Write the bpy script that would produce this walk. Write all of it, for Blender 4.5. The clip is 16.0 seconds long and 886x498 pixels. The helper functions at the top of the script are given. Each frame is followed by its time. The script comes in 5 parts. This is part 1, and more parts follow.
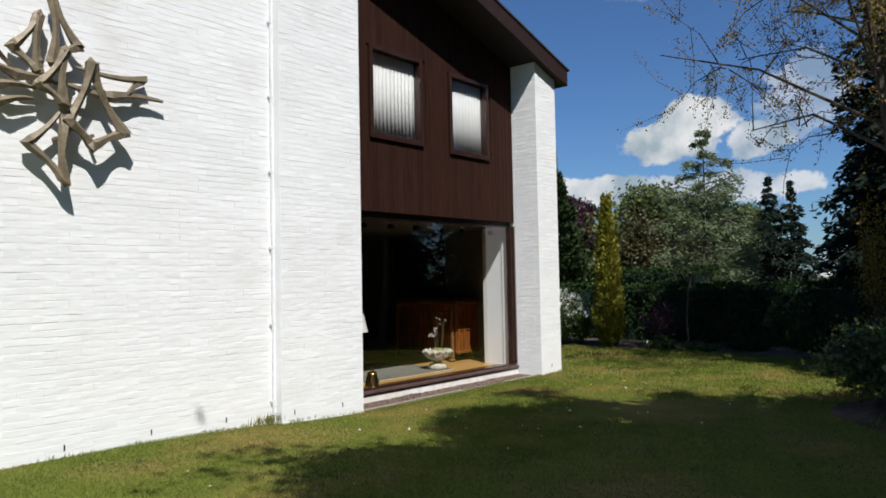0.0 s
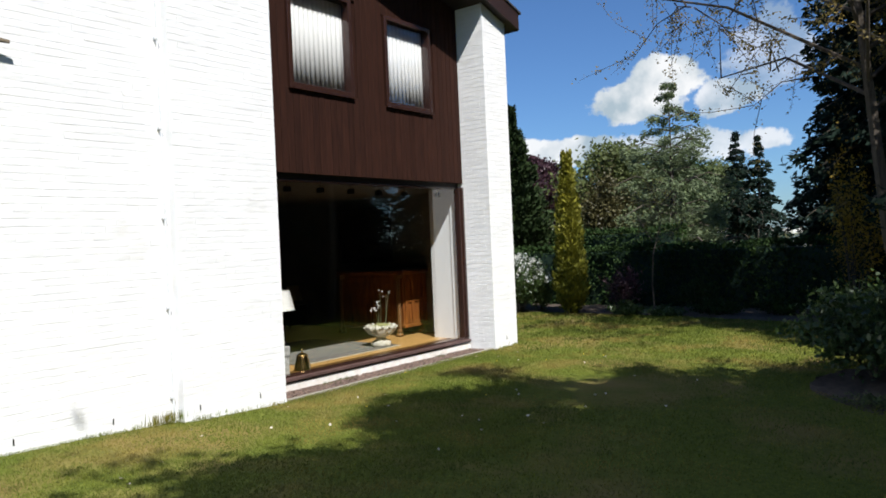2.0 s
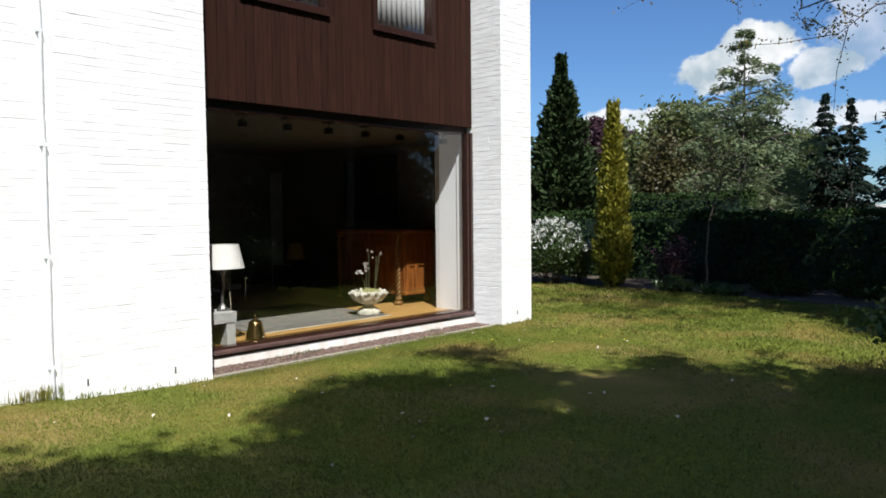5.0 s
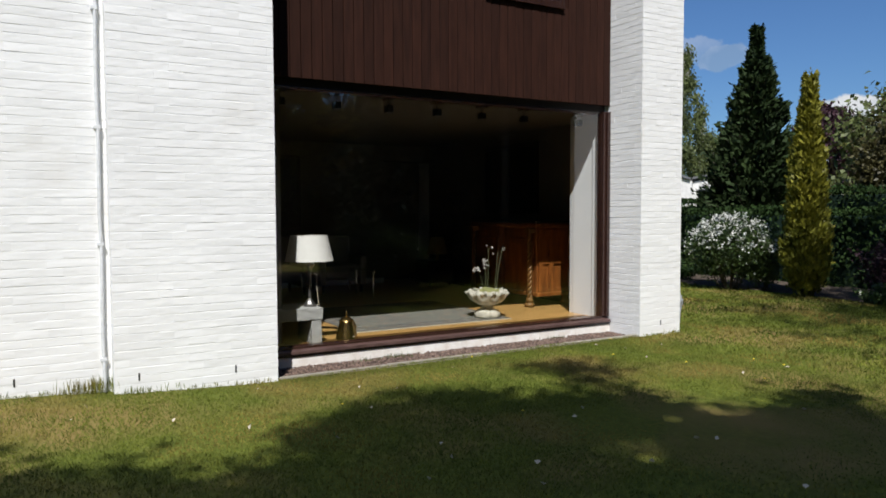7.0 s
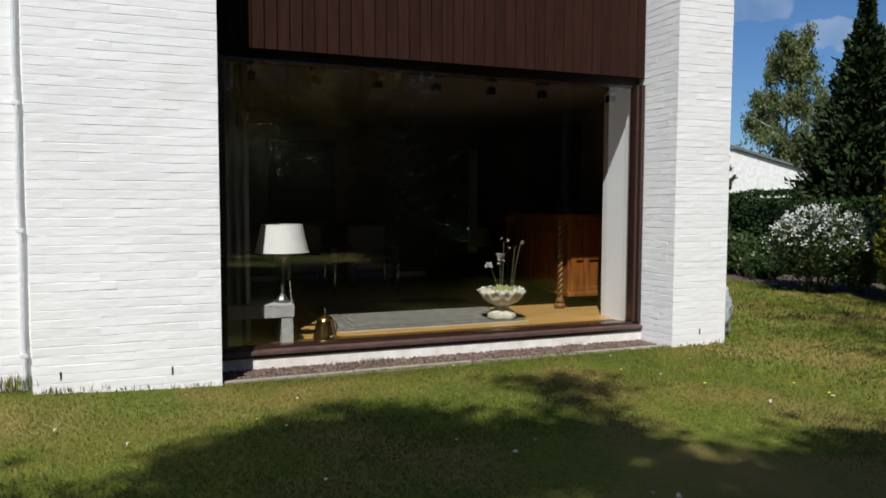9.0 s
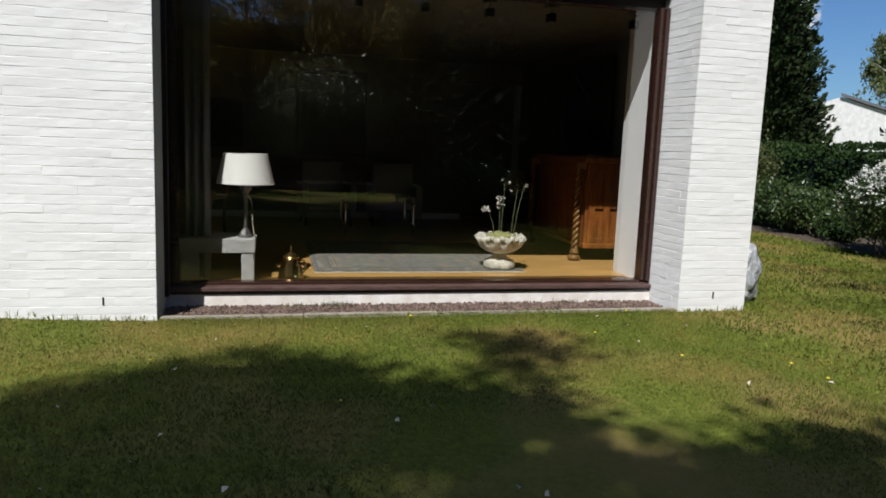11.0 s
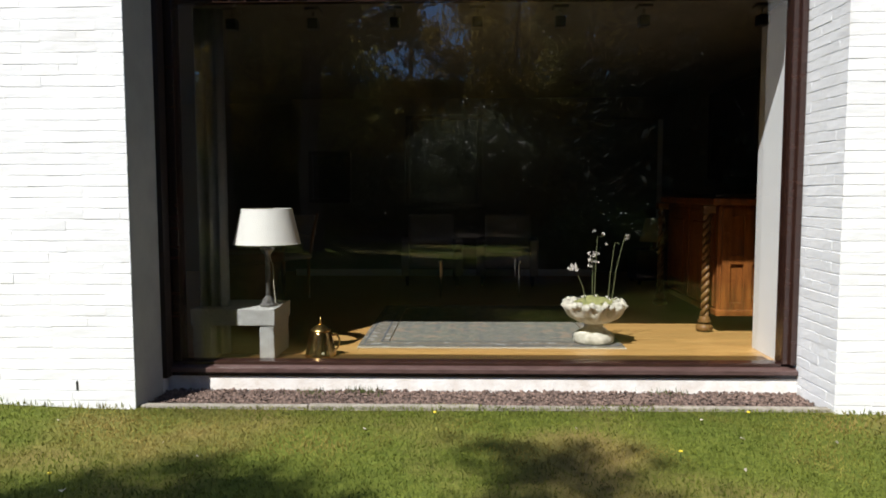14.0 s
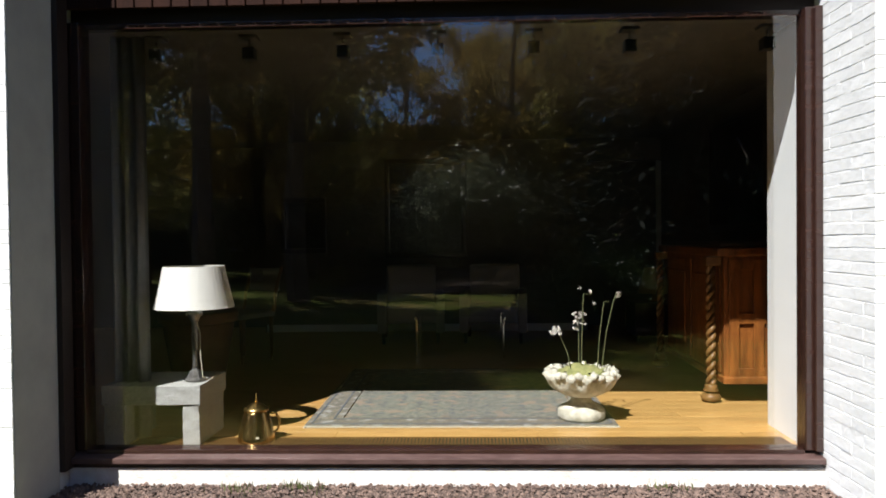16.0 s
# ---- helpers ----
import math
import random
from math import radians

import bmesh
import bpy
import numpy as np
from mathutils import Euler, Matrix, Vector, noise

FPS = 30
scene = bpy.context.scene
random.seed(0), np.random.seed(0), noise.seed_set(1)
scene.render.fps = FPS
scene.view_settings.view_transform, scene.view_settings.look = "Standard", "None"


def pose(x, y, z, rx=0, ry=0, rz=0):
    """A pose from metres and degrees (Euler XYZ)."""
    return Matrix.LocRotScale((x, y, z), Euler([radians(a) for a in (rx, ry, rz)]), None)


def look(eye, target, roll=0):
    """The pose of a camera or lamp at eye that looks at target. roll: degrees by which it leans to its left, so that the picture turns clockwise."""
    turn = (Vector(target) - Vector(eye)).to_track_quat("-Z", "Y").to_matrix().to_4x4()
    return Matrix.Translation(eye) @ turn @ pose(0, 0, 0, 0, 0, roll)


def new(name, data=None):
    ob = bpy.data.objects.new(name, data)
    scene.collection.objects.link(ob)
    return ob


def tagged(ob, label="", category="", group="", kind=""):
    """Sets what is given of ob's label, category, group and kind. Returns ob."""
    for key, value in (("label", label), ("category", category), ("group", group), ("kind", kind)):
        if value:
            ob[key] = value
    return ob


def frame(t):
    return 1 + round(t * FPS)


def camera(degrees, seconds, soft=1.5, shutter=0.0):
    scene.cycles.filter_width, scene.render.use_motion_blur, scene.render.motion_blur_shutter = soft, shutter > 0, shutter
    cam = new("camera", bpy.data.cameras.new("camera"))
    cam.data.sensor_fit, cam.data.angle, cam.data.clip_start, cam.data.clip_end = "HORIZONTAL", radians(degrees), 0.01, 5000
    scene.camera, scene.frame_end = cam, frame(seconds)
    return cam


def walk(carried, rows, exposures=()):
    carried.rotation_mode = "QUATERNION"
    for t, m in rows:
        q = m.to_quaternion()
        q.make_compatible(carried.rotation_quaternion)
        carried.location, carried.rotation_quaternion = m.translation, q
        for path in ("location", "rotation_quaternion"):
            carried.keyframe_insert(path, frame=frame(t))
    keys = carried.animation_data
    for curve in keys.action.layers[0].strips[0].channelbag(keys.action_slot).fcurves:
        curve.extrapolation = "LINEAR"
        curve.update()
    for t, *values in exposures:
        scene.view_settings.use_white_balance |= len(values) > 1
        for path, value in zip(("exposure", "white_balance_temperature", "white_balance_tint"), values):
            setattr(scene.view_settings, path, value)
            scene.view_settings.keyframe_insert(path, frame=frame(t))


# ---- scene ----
cam = camera(62.6, 16.0, soft=1.75)
PATH = [
    (0, (0.286, -0.039, 1.622), (-1.008, 1.484, 1.706), -1.1),
    (0.5, (0.153, 0.194, 1.681), (-1.115, 1.74, 1.723), -1.7),
    (1, (-0.042, 0.506, 1.696), (-1.281, 2.076, 1.725), -1.2),
    (1.5, (-0.018, 0.785, 1.643), (-1.252, 2.358, 1.691), -2.1),
    (2, (-0.09, 1.099, 1.661), (-1.327, 2.67, 1.644), -2.5),
    (2.5, (-0.205, 1.43, 1.681), (-1.427, 3.009, 1.565), -0.7),
    (3, (-0.304, 1.735, 1.698), (-1.491, 3.341, 1.589), -2.1),
    (3.2, (-0.341, 1.86, 1.695), (-1.534, 3.459, 1.556), -0.4),
    (5.3, (-0.418, 3.247, 1.44), (-1.902, 4.586, 1.37), -1.0),
    (5.5, (-0.413, 3.413, 1.431), (-2.029, 4.59, 1.372), 0.7),
    (6, (-0.384, 3.782, 1.452), (-2.046, 4.887, 1.316), -0.6),
    (6.5, (-0.506, 4.072, 1.41), (-2.206, 5.118, 1.281), -0.9),
    (7, (-0.562, 4.41, 1.4), (-2.293, 5.406, 1.294), -0.2),
    (7.5, (-0.645, 4.749, 1.417), (-2.416, 5.662, 1.251), -0.8),
    (8, (-0.788, 5.116, 1.414), (-2.556, 6.024, 1.188), 0.4),
    (8.5, (-0.809, 5.44, 1.359), (-2.651, 6.214, 1.26), 0.9),
    (9, (-0.832, 5.773, 1.367), (-2.693, 6.494, 1.237), 0.2),
    (9.2, (-0.858, 5.911, 1.362), (-2.714, 6.64, 1.212), 1.0),
    (11.3, (-1.135, 7.093, 1.3), (-3.074, 7.497, 1.026), 1.7),
    (11.5, (-1.179, 7.211, 1.296), (-3.135, 7.555, 1.064), 0.9),
    (12, (-1.317, 7.469, 1.294), (-3.301, 7.695, 1.179), 1.7),
    (12.5, (-1.533, 7.658, 1.312), (-3.519, 7.853, 1.18), 0.2),
    (13, (-1.755, 7.833, 1.299), (-3.748, 7.937, 1.158), -0.9),
    (13.5, (-1.979, 7.956, 1.275), (-3.974, 7.961, 1.139), 0.2),
    (14, (-2.202, 8.088, 1.279), (-4.195, 8.029, 1.123), -0.1),
    (14.5, (-2.487, 8.149, 1.299), (-4.484, 8.126, 1.202), 0.2),
    (15, (-2.69, 8.228, 1.303), (-4.686, 8.224, 1.186), -1.0),
    (15.5, (-2.858, 8.348, 1.317), (-4.855, 8.283, 1.221), -1.0),
    (16, (-2.945, 8.346, 1.326), (-4.943, 8.274, 1.292), -0.6),
]
EXPOSURES = [(t, ev, 6340, 10) for t, ev in ((0.0, 0.28), (1.5, 0.44), (2.5, 0.74), (3.2, 0.78), (5.5, 0.56), (6.5, 0.32), (7.5, 0.22), (9.0, 0.18), (12.5, 0.27), (13.5, 0.45), (14.5, 0.71), (15.5, 0.89), (16.0, 0.95))]
walk(cam, [(t, look(eye, target, roll)) for t, eye, target, roll in PATH], EXPOSURES)

# ---- sun, sky and exposure ----
SUN = Vector((0.533, -0.308, 0.788)).normalized()
sun_data = bpy.data.lights.new("sun", "SUN")
sun_data.energy, sun_data.angle, sun_data.color = 5.0, radians(0.53), (1.0, 0.965, 0.915)
sun = new("sun", sun_data)
sun.matrix_world = look(SUN * 40, (0, 0, 0))


def make_world():
    w = bpy.data.worlds.new("sky")
    w.use_nodes = True
    n, l = w.node_tree.nodes, w.node_tree.links
    n.clear()
    out, bg = n.new("ShaderNodeOutputWorld"), n.new("ShaderNodeBackground")
    sky = n.new("ShaderNodeTexSky")
    sky.sky_type, sky.sun_disc = "NISHITA", False
    sky.sun_elevation = math.asin(SUN.z)
    sky.sun_rotation = math.atan2(SUN.x, SUN.y)
    sky.air_density, sky.dust_density, sky.ozone_density = 1.0, 0.4, 2.2
    co = n.new("ShaderNodeTexCoord")
    fbm = n.new("ShaderNodeTexNoise")
    fbm.inputs["Scale"].default_value, fbm.inputs["Detail"].default_value, fbm.inputs["Roughness"].default_value = 15.0, 9.0, 0.60
    l.new(co.outputs["Generated"], fbm.inputs["Vector"])
    total = None
    # cumulus banks: azimuth from +y towards -x, elevation, half width, half height, density
    for az, el, rw, rh, dens in ((22.8, 9.9, 4.2, 1.5, 1.0), (20.6, 11.2, 2.8, 1.7, 1.0), (16.8, 9.7, 2.4, 1.3, 0.85), (13.8, 12.6, 3.2, 3.0, 0.5), (28.6, 6.6, 4.4, 1.2, 0.95), (20.0, 6.4, 7.0, 1.2, 0.8),
                                 (39.0, 10.9, 2.0, 0.9, 0.35), (41.3, 11.6, 2.2, 1.0, 0.25), (46.0, 13.5, 2.6, 1.0, 0.2), (25.0, 21.0, 3.0, 0.9, 0.2), (57.5, 10.5, 7.0, 4.0, 0.8), (-70.0, 20.0, 9.0, 3.0, 0.8)):
        a, e = radians(az), radians(el)
        centre = Vector((-math.sin(a) * math.cos(e), math.cos(a) * math.cos(e), math.sin(e)))
        sub = n.new("ShaderNodeVectorMath")
        sub.operation = "SUBTRACT"
        l.new(co.outputs["Generated"], sub.inputs[0])
        sub.inputs[1].default_value = centre
        sc = n.new("ShaderNodeVectorMath")
        sc.operation = "MULTIPLY"
        l.new(sub.outputs[0], sc.inputs[0])
        sc.inputs[1].default_value = (1 / radians(rw), 1 / radians(rw), 1 / radians(rh))
        ln = n.new("ShaderNodeVectorMath")
        ln.operation = "LENGTH"
        l.new(sc.outputs[0], ln.inputs[0])
        dis = n.new("ShaderNodeMath")
        dis.operation = "MULTIPLY_ADD"
        l.new(fbm.outputs["Fac"], dis.inputs[0])
        dis.inputs[1].default_value = -2.3
        l.new(ln.outputs["Value"], dis.inputs[2])
        mp = n.new("ShaderNodeMapRange")
        mp.interpolation_type = "SMOOTHSTEP"
        mp.inputs["From Min"].default_value, mp.inputs["From Max"].default_value = -0.13, -0.34
        mp.inputs["To Max"].default_value = dens
        l.new(dis.outputs[0], mp.inputs["Value"])
        if total is None:
            total = mp.outputs[0]
        else:
            mx = n.new("ShaderNodeMath")
            mx.operation = "MAXIMUM"
            l.new(total, mx.inputs[0])
            l.new(mp.outputs[0], mx.inputs[1])
            total = mx.outputs[0]
    shade = n.new("ShaderNodeTexNoise")
    shade.inputs["Scale"].default_value, shade.inputs["Detail"].default_value = 17.0, 6.0
    l.new(co.outputs["Generated"], shade.inputs["Vector"])
    ramp = n.new("ShaderNodeValToRGB")
    ramp.color_ramp.elements[0].position, ramp.color_ramp.elements[0].color = 0.38, (5.4, 6.6, 7.4, 1)
    ramp.color_ramp.elements[1].position, ramp.color_ramp.elements[1].color = 0.60, (11.8, 11.8, 11.7, 1)
    l.new(shade.outputs["Fac"], ramp.inputs["Fac"])
    tint = n.new("ShaderNodeMix")
    tint.data_type, tint.blend_type = "RGBA", "MULTIPLY"
    tint.inputs["Factor"].default_value = 1.0
    l.new(sky.outputs[0], tint.inputs["A"])
    tint.inputs["B"].default_value = (0.70, 1.0, 1.38, 1)
    mix = n.new("ShaderNodeMix")
    mix.data_type = "RGBA"
    l.new(total, mix.inputs["Factor"])
    l.new(tint.outputs["Result"], mix.inputs["A"])
    l.new(ramp.outputs["Color"], mix.inputs["B"])
    l.new(mix.outputs["Result"], bg.inputs["Color"])
    bg.inputs["Strength"].default_value = 0.054
    l.new(bg.outputs[0], out.inputs[0])
    scene.world = w


make_world()


# ---- materials ----
def mat(name, base, dark=None, scale=8.0, rough=0.6, metal=0.0, bump=0.0, bump_scale=60.0, stretch=(1, 1, 1), spec=0.5, stain=None,
        stain_scale=1.2, stain_lo=0.5, vary=0.0, trans=0.0, sheen=0.0, place=False):
    """Base colour between two tones by fine noise, optional large stains, relief, and a shift per object or island."""
    m = bpy.data.materials.new(name)
    m.use_nodes = True
    n, l = m.node_tree.nodes, m.node_tree.links
    b = n["Principled BSDF"]
    b.inputs["Roughness"].default_value, b.inputs["Metallic"].default_value = rough, metal
    b.inputs["Specular IOR Level"].default_value = spec
    co, mp = n.new("ShaderNodeTexCoord"), n.new("ShaderNodeMapping")
    mp.inputs["Scale"].default_value = stretch
    where = n.new("ShaderNodeNewGeometry").outputs["Position"] if place else co.outputs["Object"]
    l.new(where, mp.inputs["Vector"])
    tex = n.new("ShaderNodeTexNoise")
    tex.inputs["Scale"].default_value, tex.inputs["Detail"].default_value, tex.inputs["Roughness"].default_value = scale, 6.0, 0.6
    l.new(mp.outputs[0], tex.inputs["Vector"])
    ramp = n.new("ShaderNodeValToRGB")
    d = dark or tuple(c * 0.75 for c in base)
    ramp.color_ramp.elements[0].position, ramp.color_ramp.elements[0].color = 0.32, (*d, 1)
    ramp.color_ramp.elements[1].position, ramp.color_ramp.elements[1].color = 0.66, (*base, 1)
    l.new(tex.outputs["Fac"], ramp.inputs["Fac"])
    col = ramp.outputs["Color"]
    if stain:
        st = n.new("ShaderNodeTexNoise")
        st.inputs["Scale"].default_value, st.inputs["Detail"].default_value = stain_scale, 5.0
        l.new(where, st.inputs["Vector"])
        sr = n.new("ShaderNodeMapRange")
        sr.inputs["From Min"].default_value, sr.inputs["From Max"].default_value = stain_lo, stain_lo + 0.18
        l.new(st.outputs["Fac"], sr.inputs["Value"])
        mx = n.new("ShaderNodeMix")
        mx.data_type = "RGBA"
        l.new(sr.outputs[0], mx.inputs["Factor"])
        l.new(col, mx.inputs["A"])
        mx.inputs["B"].default_value = (*stain, 1)
        col = mx.outputs["Result"]
    if vary:
        info, geo = n.new("ShaderNodeObjectInfo"), n.new("ShaderNodeNewGeometry")
        add = n.new("ShaderNodeMath")
        add.operation = "ADD"
        l.new(info.outputs["Random"], add.inputs[0])
        l.new(geo.outputs["Random Per Island"], add.inputs[1])
        fr = n.new("ShaderNodeMath")
        fr.operation = "FRACT"
        l.new(add.outputs[0], fr.inputs[0])
        vr = n.new("ShaderNodeMapRange")
        vr.inputs["To Min"].default_value, vr.inputs["To Max"].default_value = 1 - vary, 1 + vary
        l.new(fr.outputs[0], vr.inputs["Value"])
        hs = n.new("ShaderNodeHueSaturation")
        l.new(col, hs.inputs["Color"])
        l.new(vr.outputs[0], hs.inputs["Value"])
        col = hs.outputs["Color"]
    l.new(col, b.inputs["Base Color"])
    if bump:
        bt = n.new("ShaderNodeTexNoise")
        bt.inputs["Scale"].default_value, bt.inputs["Detail"].default_value = bump_scale, 4.0
        l.new(mp.outputs[0], bt.inputs["Vector"])
        bp = n.new("ShaderNodeBump")
        bp.inputs["Strength"].default_value, bp.inputs["Distance"].default_value = bump, 0.01
        l.new(bt.outputs["Fac"], bp.inputs["Height"])
        l.new(bp.outputs[0], b.inputs["Normal"])
    if sheen:
        b.inputs["Sheen Weight"].default_value = sheen
    if trans:
        tr, ms = n.new("ShaderNodeBsdfTranslucent"), n.new("ShaderNodeMixShader")
        l.new(col, tr.inputs["Color"])
        ms.inputs[0].default_value = trans
        l.new(b.outputs[0], ms.inputs[1])
        l.new(tr.outputs[0], ms.inputs[2])
        l.new(ms.outputs[0], n["Material Output"].inputs["Surface"])
    return m


def glass_mat(name, tint):
    m = bpy.data.materials.new(name)
    m.use_nodes = True
    n, l = m.node_tree.nodes, m.node_tree.links
    n.remove(n["Principled BSDF"])
    t, g, f, ms = n.new("ShaderNodeBsdfTransparent"), n.new("ShaderNodeBsdfGlossy"), n.new("ShaderNodeFresnel"), n.new("ShaderNodeMixShader")
    t.inputs[0].default_value = (*tint, 1)
    g.inputs["Roughness"].default_value = 0.0
    f.inputs["IOR"].default_value = 2.25
    l.new(f.outputs[0], ms.inputs[0])
    l.new(t.outputs[0], ms.inputs[1])
    l.new(g.outputs[0], ms.inputs[2])
    l.new(ms.outputs[0], n["Material Output"].inputs["Surface"])
    return m


def clear_mat(name):
    m = bpy.data.materials.new(name)
    m.use_nodes = True
    n, l = m.node_tree.nodes, m.node_tree.links
    n.remove(n["Principled BSDF"])
    l.new(n.new("ShaderNodeBsdfTransparent").outputs[0], n["Material Output"].inputs["Surface"])
    return m


CLEAR = clear_mat("glass_inner_face")


def glaze(ob, axis):
    """One reflecting face on the outer side of the pane; its other faces only let light through."""
    ob.data.materials.append(CLEAR)
    for p in ob.data.polygons:
        p.material_index = 0 if p.normal.dot(Vector(axis)) > 0.9 else 1
    ob.visible_shadow = False


